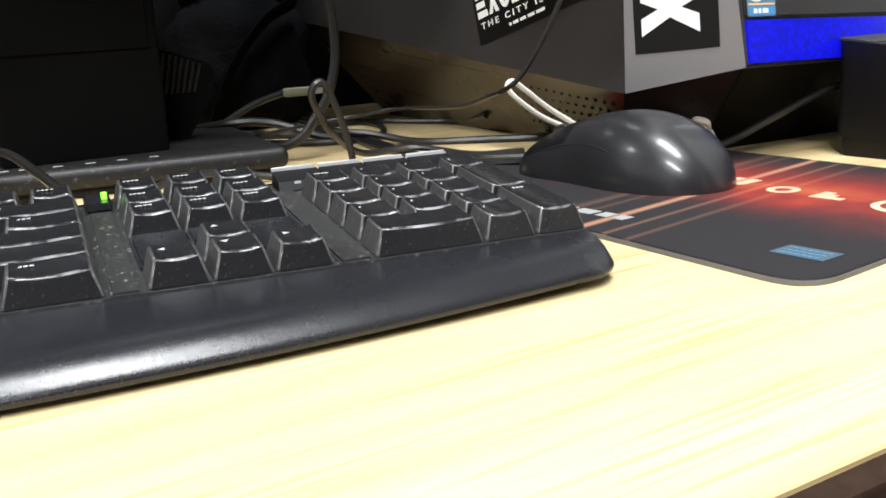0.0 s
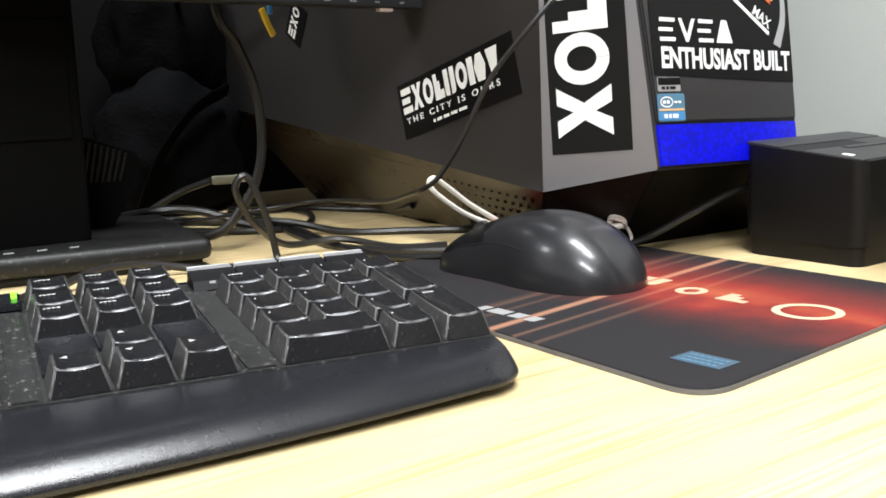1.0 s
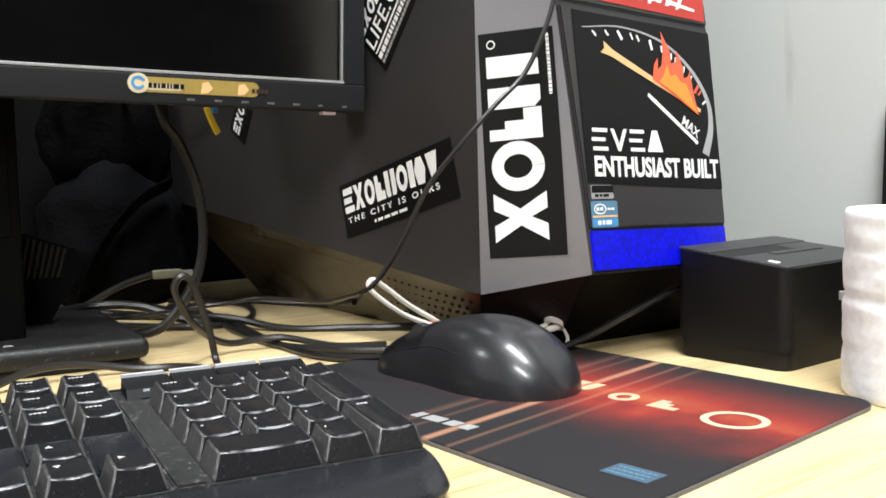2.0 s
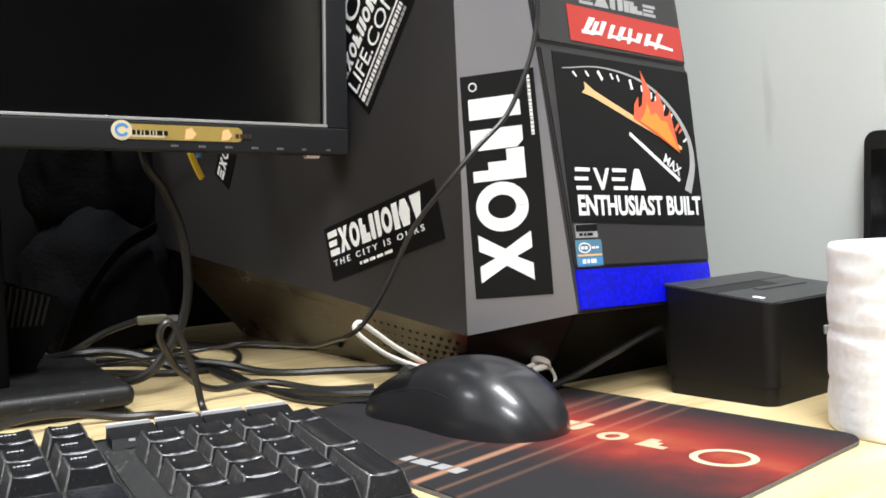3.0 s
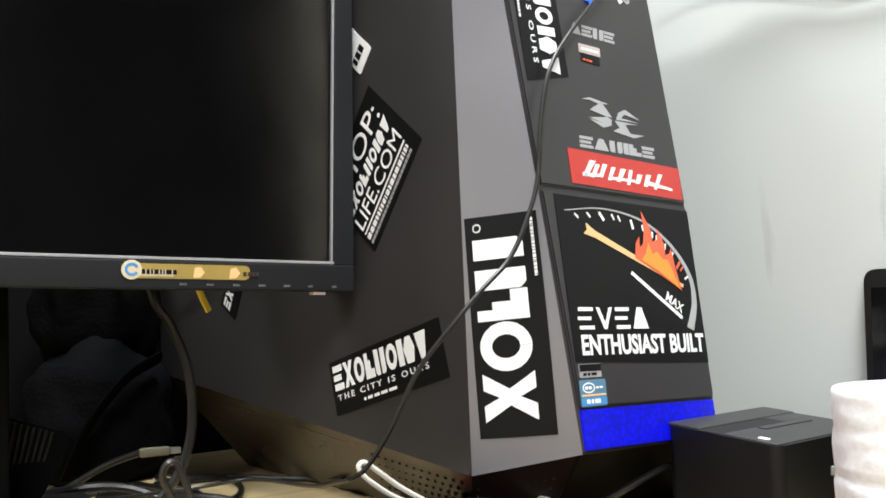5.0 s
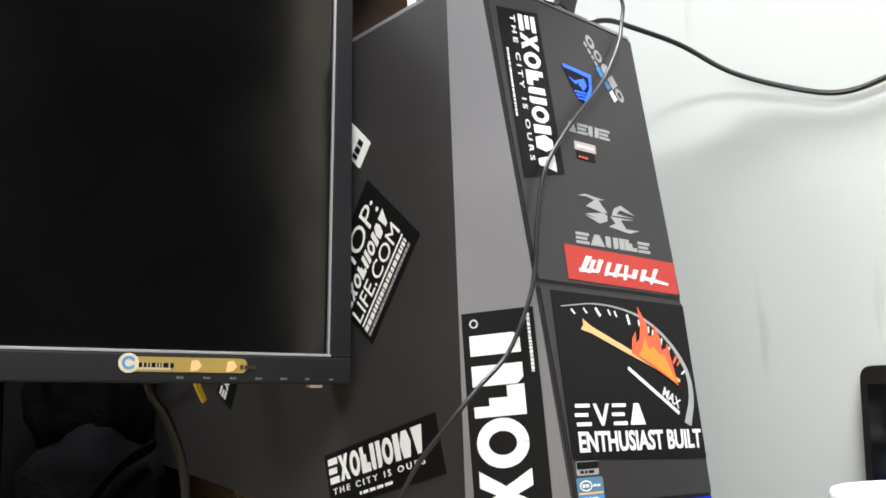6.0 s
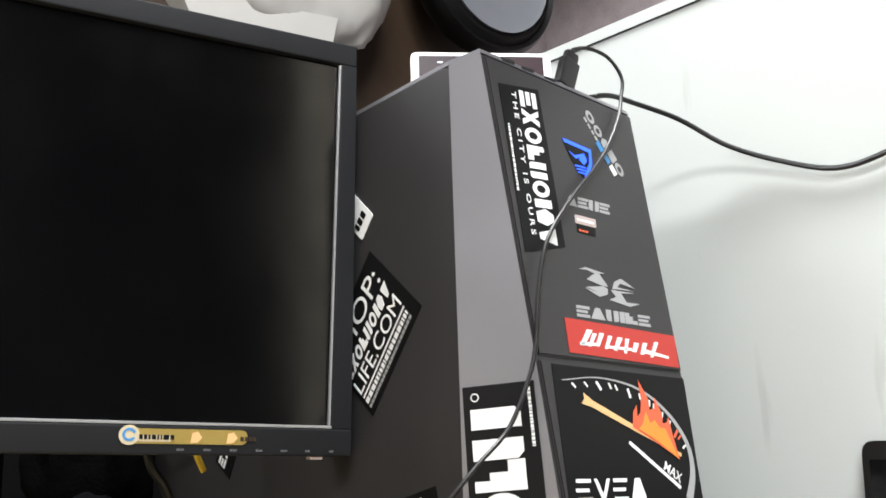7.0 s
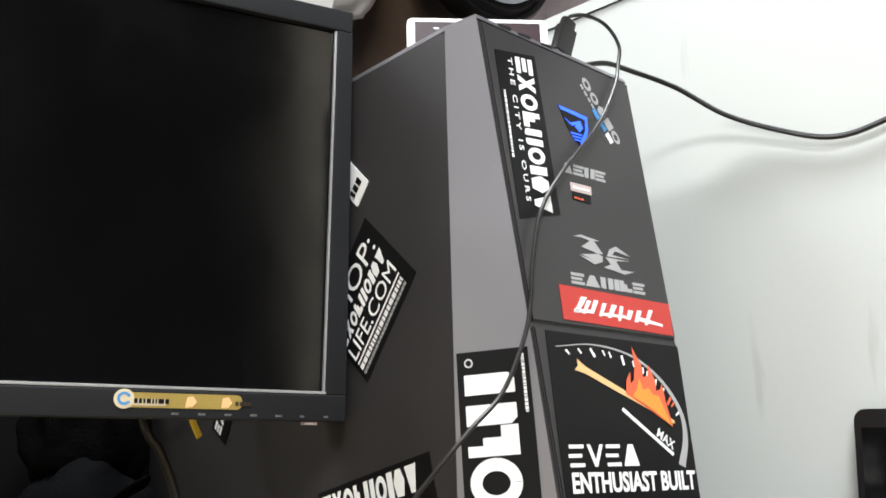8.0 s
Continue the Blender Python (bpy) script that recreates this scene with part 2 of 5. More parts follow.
TITLE = plastic("faded_title_print", (0.62, 0.40, 0.26), 0.7, 0.3, 300, 0)
TAGBLUE = plastic("blue_grey_weave", (0.050, 0.090, 0.130), 0.8, 0.3, 1500, 0.2)
PALEPINK = plastic("pale_pink_print", (0.52, 0.42, 0.40), 0.5, 0.15, 500, 0)
DISHM = plastic("blue_grey_enamel", (0.20, 0.205, 0.225), 0.35, 0.12, 300, 0.05)
GREYCLOTH = plastic("speckled_grey_cloth", (0.42, 0.36, 0.362), 0.95, 0.5, 150, 0.4, dust=0.6, spec=0.1, speck=110.0)
DUSTTOP = plastic("dusty_grey_top", (0.030, 0.030, 0.031), 0.5, 0.4, 900, 0.2, dust=0.14, speck=900.0)


def scuffed(name, color):
    """Smooth panel paint with faint upright scuffs and soft clouds of dirt."""
    m = plastic(name, color, 0.5, 0.04, 500, 0.08)
    n, l = m.node_tree.nodes, m.node_tree.links
    bs = n["Principled BSDF"]
    old = bs.inputs["Base Color"].links[0].from_socket
    tc, mp, t, r, mx = (n.new("ShaderNode" + k) for k in ("TexCoord", "Mapping", "TexNoise", "ValToRGB", "Mix"))
    mp.inputs["Scale"].default_value = (1.0, 1.0, 0.16)
    t.inputs["Scale"].default_value, t.inputs["Detail"].default_value = 38.0, 3.0
    r.color_ramp.elements[0].position, r.color_ramp.elements[1].position = 0.66, 0.76
    k = n.new("ShaderNodeMath")
    k.operation = "MULTIPLY"
    k.inputs[1].default_value = 0.42
    mx.data_type = "RGBA"
    mx.inputs[7].default_value = (0.22, 0.21, 0.19, 1)
    l.new(tc.outputs["Object"], mp.inputs[0])
    l.new(mp.outputs[0], t.inputs["Vector"])
    l.new(t.outputs[0], r.inputs[0])
    l.new(r.outputs[0], k.inputs[0])
    l.new(k.outputs[0], mx.inputs[0])
    l.new(old, mx.inputs[6])
    l.new(mx.outputs[2], bs.inputs["Base Color"])
    return m


PAPER = rumpled("embossed_tissue", (0.93, 0.93, 0.925), 260.0, 0.0004)
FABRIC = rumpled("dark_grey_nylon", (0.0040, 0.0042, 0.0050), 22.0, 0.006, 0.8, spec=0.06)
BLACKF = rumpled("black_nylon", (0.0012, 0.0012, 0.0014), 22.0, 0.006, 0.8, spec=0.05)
BAGM = plastic("white_plastic_bag", (0.50, 0.48, 0.45), 0.36, 0.10, 30, 0.0)
CARPET = rumpled("grey_carpet_cloth", (0.16, 0.155, 0.15), 60.0, 0.004, 0.95)
BROWN = plastic("dark_walnut", (0.036, 0.020, 0.010), 0.45, 0.5, 60, 0.2)
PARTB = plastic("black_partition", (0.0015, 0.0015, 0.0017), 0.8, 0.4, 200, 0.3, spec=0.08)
REFLECTM = plastic("cream_reflector", (0.88, 0.80, 0.66), 0.7, 0.06, 300, 0.1)
SOUTHW = plastic("dark_unseen_wall", (0.012, 0.012, 0.014), 0.9, 0.2, 300, 0.2, spec=0.1)
WESTW = plastic("pale_room_paint", (0.55, 0.55, 0.54), 0.8, 0.06, 300, 0.1)
ROOMW = plastic("room_wall_paint", (0.11, 0.105, 0.10), 0.8, 0.06, 300, 0.1)
WALLM = scuffed("off_white_panel", (0.47, 0.485, 0.462))
CORD = rumpled("white_cord", (0.78, 0.74, 0.66), 900.0, 0.0004)
BLUELED = blue_glow("blue_led_strip")
EMBLEM = glow("blue_lit_emblem", (0.03, 0.12, 1.0), 1.1)
GREENLED = glow("green_led", (0.25, 1.0, 0.05), 1.6)
PADM = pad_print("printed_pad_cloth")
PADE = rumpled("grey_rubber_edge", (0.16, 0.16, 0.165), 500.0, 0.0006)
DARKSCR = plastic("dark_red_display", (0.022, 0.005, 0.008), 0.3, 0.6, 40, 0.0, spec=0.2)
YELLOW = plastic("yellow_plastic", (0.75, 0.50, 0.03), 0.4, 0.1, 500, 0)


# ---- mesh helpers: all in plan units; part() brings them to metres ----
def thing(name, label, category, at, group="", kind=""):
    ob = new(name)
    ob.empty_display_size = 0.02
    ob.location = up(at)
    return tagged(ob, label, category, group, kind)


def root_of(ob):
    p = Vector((0, 0, 0))
    while ob is not None:
        p = p + ob.location
        ob = ob.parent
    return p


def smooth(me, angle=35):
    for poly in me.polygons:
        poly.use_smooth = True
    me.set_sharp_from_angle(angle=radians(angle))


def mesh_of(name, bm, material, shift=Vector((0, 0, 0)), angle=35):
    bmesh.ops.recalc_face_normals(bm, faces=bm.faces)
    me = bpy.data.meshes.new(name)
    for v in bm.verts:
        v.co = v.co * UNIT - shift
    bm.to_mesh(me)
    bm.free()
    me.materials.append(material)
    smooth(me, angle)
    return me


def part(name, bm, material, parent, label="", angle=35):
    """One mesh under a thing or a part; bm is in the plan's coordinates."""
    ob = new(name, mesh_of(name, bm, material, root_of(parent), angle))
    ob.parent = parent
    if 20 < len(ob.data.polygons) < 120:
        ob.modifiers.new("even_shading", "WEIGHTED_NORMAL").keep_sharp = True
    return tagged(ob, label) if label else ob


def solo(name, bm, material, label, category="", group="", kind="", angle=35):
    """A thing that is one plain mesh."""
    return tagged(new(name, mesh_of(name, bm, material, angle=angle)), label, category, group, kind)


def box(x0, x1, y0, y1, z0, z1, bevel=0.0, seg=2):
    bm = bmesh.new()
    bmesh.ops.create_cube(bm, size=1)
    for v in bm.verts:
        v.co = Vector(((x0 + x1) / 2 + v.co.x * (x1 - x0), (y0 + y1) / 2 + v.co.y * (y1 - y0), (z0 + z1) / 2 + v.co.z * (z1 - z0)))
    if bevel:
        bmesh.ops.bevel(bm, geom=bm.edges[:], offset=bevel, segments=seg, affect="EDGES", profile=0.5)
    return bm


def moved(bm, m):
    bm.transform(m)
    return bm


def joined(*bms):
    out = bms[0]
    for b in bms[1:]:
        me = bpy.data.meshes.new("tmp")
        b.to_mesh(me)
        b.free()
        out.from_mesh(me)
        bpy.data.meshes.remove(me)
    return out


def loft(rings, caps=True, close=True):
    bm = bmesh.new()
    vs = [[bm.verts.new(p) for p in r] for r in rings]
    k = len(rings[0])
    for a, b in zip(vs, vs[1:]):
        for i in range(k if close else k - 1):
            j = (i + 1) % k
            bm.faces.new((a[i], a[j], b[j], b[i]))
    if caps:
        bm.faces.new(vs[0][::-1])
        bm.faces.new(vs[-1])
    return bm


def slab(m, poly, depth, sink=0.0, bevel=0.0):
    """A plate: poly in the plane of m (its x and y), from -sink to depth along its z."""
    bm = loft([[m @ Vector((x, y, -sink)) for x, y in poly], [m @ Vector((x, y, depth)) for x, y in poly]])
    if bevel:
        bmesh.ops.bevel(bm, geom=bm.edges[:], offset=bevel, segments=2, affect="EDGES")
    return bm


def rect(w, h, r=0.0, x=0.0, y=0.0, n=4):
    if r <= 0:
        return [(x, y), (x + w, y), (x + w, y + h), (x, y + h)]
    out = []
    for cx, cy, a0 in ((x + w - r, y + r, -90), (x + w - r, y + h - r, 0), (x + r, y + h - r, 90), (x + r, y + r, 180)):
        out += [(cx + r * math.cos(radians(a0 + 90 * i / n)), cy + r * math.sin(radians(a0 + 90 * i / n))) for i in range(n + 1)]
    return out


def ring2d(rx, ry, a0, a1, thick, n=24, cx=0.0, cy=0.0, thick1=None):
    t1 = thick if thick1 is None else thick1
    outer, inner = [], []
    for i in range(n + 1):
        f = i / n
        a, w = radians(a0 + (a1 - a0) * f), thick + (t1 - thick) * f
        outer.append((cx + rx * math.cos(a), cy + ry * math.sin(a)))
        inner.append((cx + (rx - w) * math.cos(a), cy + (ry - w) * math.sin(a)))
    return outer, inner


def band(m, outer, inner, depth):
    """A curved strip between two rows of points, as a thin plate."""
    bm = bmesh.new()
    rows = [[bm.verts.new(m @ Vector((x, y, z))) for x, y in row] for row, z in ((outer, depth), (inner, depth), (inner, 0), (outer, 0))]
    for a, b in zip(rows, rows[1:] + rows[:1]):
        for i in range(len(a) - 1):
            bm.faces.new((a[i], a[i + 1], b[i + 1], b[i]))
    return bm


def spline(pts, per=8):
    p = [Vector(q) for q in pts]
    p = [2 * p[0] - p[1]] + p + [2 * p[-1] - p[-2]]
    out = []
    for a, b, c, d in zip(p, p[1:], p[2:], p[3:]):
        for i in range(per):
            t = i / per
            out.append(0.5 * (2 * b + (c - a) * t + (2 * a - 5 * b + 4 * c - d) * t * t + (3 * b - a - 3 * c + d) * t ** 3))
    return out + [p[-2]]


def tube(pts, r, n=8, per=8, flat=1.0):
    path = spline(pts, per)
    rings, side = [], None
    for i, q in enumerate(path):
        d = (path[min(i + 1, len(path) - 1)] - path[max(i - 1, 0)]).normalized()
        if side is None:
            side = d.orthogonal().normalized()
        side = (side - d * side.dot(d)).normalized()
        other = d.cross(side)
        rings.append([q + side * (r * math.cos(a)) + other * (r * flat * math.sin(a)) for a in [2 * math.pi * k / n for k in range(n)]])
    return loft(rings)


def lathe(cx, cy, prof, n=40):
    return loft([[(cx + r * math.cos(a), cy + r * math.sin(a), z) for a in [2 * math.pi * k / n for k in range(n)]] for r, z in prof])


def text(m, words, height, width, depth=0.0002, shear=0.0, bold=0.0, space=1.0):
    """Letters of Blender's own font as a thin plate, fitted to a width and height, from the lower left of m."""
    cu = bpy.data.curves.new("words", "FONT")
    cu.body, cu.extrude, cu.shear, cu.offset, cu.resolution_u = words, 0.02, shear, bold, 3
    cu.space_character = space
    ob = bpy.data.objects.new("words", cu)
    scene.collection.objects.link(ob)
    dg = bpy.context.evaluated_depsgraph_get()
    me = bpy.data.meshes.new_from_object(ob.evaluated_get(dg))
    bm = bmesh.new()
    bm.from_mesh(me)
    bpy.data.objects.remove(ob)
    bpy.data.curves.remove(cu)
    bpy.data.meshes.remove(me)
    xs, ys = [v.co.x for v in bm.verts], [v.co.y for v in bm.verts]
    x0, x1, y0, y1 = min(xs), max(xs), min(ys), max(ys)
    for v in bm.verts:
        v.co = m @ Vector(((v.co.x - x0) / (x1 - x0) * width, (v.co.y - y0) / (y1 - y0) * height, depth if v.co.z > 0 else 0))
    return bm


def frame_at(o, u, v, turn=0.0, lift=0.0):
    """A plane's own axes: u to its right, v up along it, its normal outwards."""
    u, v = Vector(u).normalized(), Vector(v).normalized()
    n = u.cross(v).normalized()
    m = Matrix((u, v, n)).transposed().to_4x4()
    m.translation = Vector(o) + n * lift
    return m @ Matrix.Rotation(radians(turn), 4, "Z")


# ---- the room ----
def setting(name, bm, mat, label):
    return solo(name, bm, mat, label, kind="structure")


setting("floor", box(-3.2, 3.2, -3.4, 3.0, -0.93, -0.89), CARPET, "grey carpet floor of the office")
# unseen ceiling and south wall, kept dark so the screen reflects little
setting("ceiling", box(-3.2, 3.2, -3.4, 3.0, 2.3, 2.35), ROOMW, "plain unseen ceiling, kept dark against reflections")
setting("wall_south", box(-3.2, 3.2, -3.45, -3.4, -0.89, 2.3), SOUTHW, "unseen wall behind the desk user, kept dark for the screen's reflection")
# unseen wall, made pale to brighten the sheen on the tower's side
setting("wall_west", box(-3.25, -3.2, -3.4, 3.0, -0.89, 2.3), WESTW, "plain unseen wall, made pale to brighten the tower's side")
setting("wall_east", box(3.2, 3.25, -3.4, 3.0, -0.89, 2.3), GREYCLOTH, "speckled grey cloth-covered wall")
setting("wall_north", box(-3.2, 3.2, 3.0, 3.05, -0.89, 2.3), GREYCLOTH, "grey cloth-covered wall far behind the desk")
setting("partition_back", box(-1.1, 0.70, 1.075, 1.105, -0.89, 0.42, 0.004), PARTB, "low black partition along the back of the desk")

# unseen panel, added so that the screen mirrors a pale upright glow
setting("wall_pier", box(0.815, 0.965, -1.75, -1.60, -0.89, 2.3, 0.004), REFLECTM, "unseen cream panel added for the upright glow in the screen")

panel = solo("wall_panel", box(0.715, 0.745, 0.02, 1.45, -0.89, 0.567, 0.002), WALLM,
             "off-white smooth partition panel with faint scuffs beside the desk", kind="structure")
setting("trim", box(0.7135, 0.7149, 0.02, 1.45, 0.553, 0.5540), INK, "thin dark seam under the partition's top edge")


# ---- desk ----
desk = thing("desk", "pale ash laminate desk with a worn dark front edge", "desk", (-0.1, 0.5, -0.89))
part("desktop", box(-1.0, 0.712, 0.1390, 1.060, -0.032, 0.0, 0.0006, 1), ASH, desk)
part("edge_band", box(-1.0, 0.712, 0.1290, 0.1387, -0.034, -0.0006, 0.002), EDGE, desk, "chipped dark brown edge band")
for x in (-0.98, 0.66):
    part("side_panel", box(x, x + 0.03, 0.2, 1.0, -0.89, -0.0325), ASH, desk)


# ---- computer tower ----
def front_y(z):
    return 0.4307 + 0.1115 * (z - 0.138)


FV = (0, 0.1115, 1)
SIDE = 0.454
tower = thing("computer_tower", "graphite gaming computer tower covered in stickers, on the desk", "computer", (0.55, 0.65, 0))
CHIN = [(SIDE, 0.96, 0.100), (SIDE, 0.4820, 0.0475), (0.4965, 0.4225, 0.0620), (0.6385, 0.4220, 0.0590), (0.640, 0.96, 0.09)]
MID = [(SIDE, 0.96, 0.2310), (SIDE, 0.4845, 0.2310), (0.4838, 0.4410, 0.2325), (0.6357, 0.4405, 0.2270), (0.638, 0.96, 0.227)]
TOP = [(SIDE, 0.96, 0.415), (SIDE, 0.4880, 0.4430), (0.4646, 0.4650, 0.4480), (0.6205, 0.4630, 0.4320), (0.628, 0.96, 0.405)]


def lerp(a, b, f):
    return [tuple(p + (q - p) * f for p, q in zip(s, t)) for s, t in zip(a, b)]


body = loft([CHIN, lerp(CHIN, MID, 0.5), MID, lerp(MID, TOP, 0.5), TOP])
bmesh.ops.bevel(body, geom=[e for e in body.edges if abs(e.verts[0].co.z - e.verts[1].co.z) < 0.03 and e.is_boundary is False and (min(v.co.z for v in e.verts) > 0.42 or max(v.co.z for v in e.verts) < 0.08)],
                offset=0.0015, segments=2, affect="EDGES")
part("body", body, CASE, tower, angle=20)
# the foot is widened to fill the shaded space beside the tower
foot = [(0.535, 0.93, 0.0), (0.508, 0.545, 0.0), (0.532, 0.494, 0.0), (0.690, 0.486, 0.0), (0.690, 0.93, 0.0)]
chin_in = [(SIDE + 0.0015, 0.958, 0.102), (SIDE + 0.0015, 0.4835, 0.0495), (0.4975, 0.4245, 0.0640), (0.6370, 0.4245, 0.0610), (0.6385, 0.958, 0.092)]
part("skirt", loft([foot, chin_in]), SKIRT, tower, "smoked glossy plastic skirt", angle=15)
# sheet painting the shade under the front, and fine ribs along the skirt's side
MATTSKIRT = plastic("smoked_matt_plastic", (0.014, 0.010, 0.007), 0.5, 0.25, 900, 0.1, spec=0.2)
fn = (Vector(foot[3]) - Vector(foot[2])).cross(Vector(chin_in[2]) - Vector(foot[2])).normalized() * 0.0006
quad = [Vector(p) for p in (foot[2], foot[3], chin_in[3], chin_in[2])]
part("under_plate", loft([quad, [p + fn for p in quad]]), DULL, tower, "matt black sheet put in for the shade under the front", angle=15)
# darker matt sheet laid over the skirt, keeping bright reflections off this corner
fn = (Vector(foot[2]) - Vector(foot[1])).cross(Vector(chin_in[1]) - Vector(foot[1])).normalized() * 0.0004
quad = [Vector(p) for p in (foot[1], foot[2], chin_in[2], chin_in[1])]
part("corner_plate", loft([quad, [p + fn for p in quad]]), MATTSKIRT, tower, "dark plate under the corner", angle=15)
# the satin grey bevel: a face plate between the side and the front
B0, B1, B2 = Vector(CHIN[1]), Vector(MID[1]), Vector(TOP[1])
C0, C1, C2 = Vector(CHIN[2]), Vector(MID[2]), Vector(TOP[2])
bn = Vector((-0.631, -0.766, 0.12)).normalized() * 0.0012
rows_in, rows_out = [], []
for b, c in ((B0, C0), (B1, C1), (B2, C2)):
    e = (c - b).normalized()
    k = 0.0004
    rows_out.append((b + e * k + bn, c - e * k + bn))
    rows_in.append((b + e * k - bn, c - e * k - bn))
part("bevel_plate", loft([[i[0], o[0], o[1], i[1]] for i, o in zip(rows_in, rows_out)]), BEVEL, tower, "satin grey corner plate", angle=15)


def on_face(x, z):
    """The front's drawing plan to the leaning, slightly turned front."""
    return FA[0] + FA[1] * x + FA[2] * z, FB[0] + FB[1] * x + FB[2] * z


FA, FB = (-0.00174, 0.98145, 0.04348), (0.01625, -0.02768, 1.01188)


def on_front(x, z, turn=0.0, lift=0.0):
    x, z = on_face(x, z)
    return frame_at((x, front_y(z), z), (1, 0, 0), FV, turn - 1.1, lift)


def front_plate(pts, depth, sink=0.002, bevel=0.0012):
    """A plate on the sloping front: corners as x and height."""
    n = Vector((0, -0.9938, 0.1108))
    bm = loft([[Vector((x, front_y(z), z)) - n * sink for x, z in pts], [Vector((x, front_y(z), z)) + n * depth for x, z in pts]])
    if bevel:
        bmesh.ops.bevel(bm, geom=bm.edges[:], offset=bevel, segments=2, affect="EDGES")
    return bm


part("lower_door", front_plate([(0.4972, 0.0908), (0.6372, 0.0866), (0.6352, 0.2253), (0.4850, 0.2322)], 0.0022), CASE, tower, angle=25)
part("upper_door", front_plate([(0.4848, 0.2352), (0.6350, 0.2280), (0.6200, 0.4306), (0.4662, 0.4464)], 0.0022), CASE, tower, angle=25)
part("light_strip", front_plate([(0.4985, 0.0640), (0.6376, 0.0606), (0.6372, 0.0852), (0.4976, 0.0895)], 0.0012, bevel=0.0005), BLUELED, tower, "glowing blue light strip")
part("top_lip", loft([[(x * 1.0, y, z + 0.0004) for x, y, z in TOP], [(x + (0.55 - x) * 0.012, y + (0.65 - y) * 0.012, z + 0.0042) for x, y, z in TOP]]), BEVEL, tower, "grey top edge", angle=20)
for x in (0.4917, 0.5112, 0.5343):
    z = 0.4500 - (x - 0.4646) * 0.1026
    part("port_slot", box(x - 0.006, x + 0.006, 0.4650, 0.4690, z - 0.0006, z + 0.0026, 0.0004), HOLE, tower, "dark port slot")

# vent holes in the skirt: a field of slanted slots along the side and under the bevel
def skirt_point(y, f):
    k = (y - 0.4835) / 0.4745
    return Vector(foot[1]).lerp(Vector(foot[0]), k).lerp(Vector(chin_in[1]).lerp(Vector(chin_in[0]), k), f)


for j in range(6):
    f = 0.18 + 0.13 * j
    a, b = skirt_point(0.640, f), skirt_point(0.93, f)
    part("rib", tube([a, a.lerp(b, 0.5), b], 0.0009, 5, 1), SKIRT, tower)
vent_mesh = None
for j in range(5):
    for i in range(13):
        y = 0.494 + i * 0.0092 + (j % 2) * 0.0046
        c = skirt_point(y, 0.28 + j * 0.125)
        if vent_mesh is None:
            vent_mesh = mesh_of("vent_slot", box(-0.0012, 0.0006, -0.0012, 0.0012, -0.0019, 0.0019, 0.0004, 1), HOLE)
        ob = new("vent_slot", vent_mesh)
        ob.parent = tower
        ob.location = up(c) - root_of(tower)
for i in range(9):
    for j in range(3):
        f = (i + 0.8) / 10.5
        a = Vector(foot[1]).lerp(Vector(foot[2]), f)
        b = Vector(chin_in[1]).lerp(Vector(chin_in[2]), f)
        ob = new("vent_slot", vent_mesh)
        ob.parent = tower
        ob.location = up(a.lerp(b, 0.45 + 0.13 * j)) - root_of(tower)


# ---- stickers on the tower: vinyl plates with printed shapes; brand marks are plain blocks ----
def sticker(m, poly, label, mat=INK, host=None):
    return part("sticker", slab(m, poly, 0.0004), mat, host or tower, label)


def print_on(host, bm, mat=WHITE, name="print"):
    return part(name, bm, mat, host)


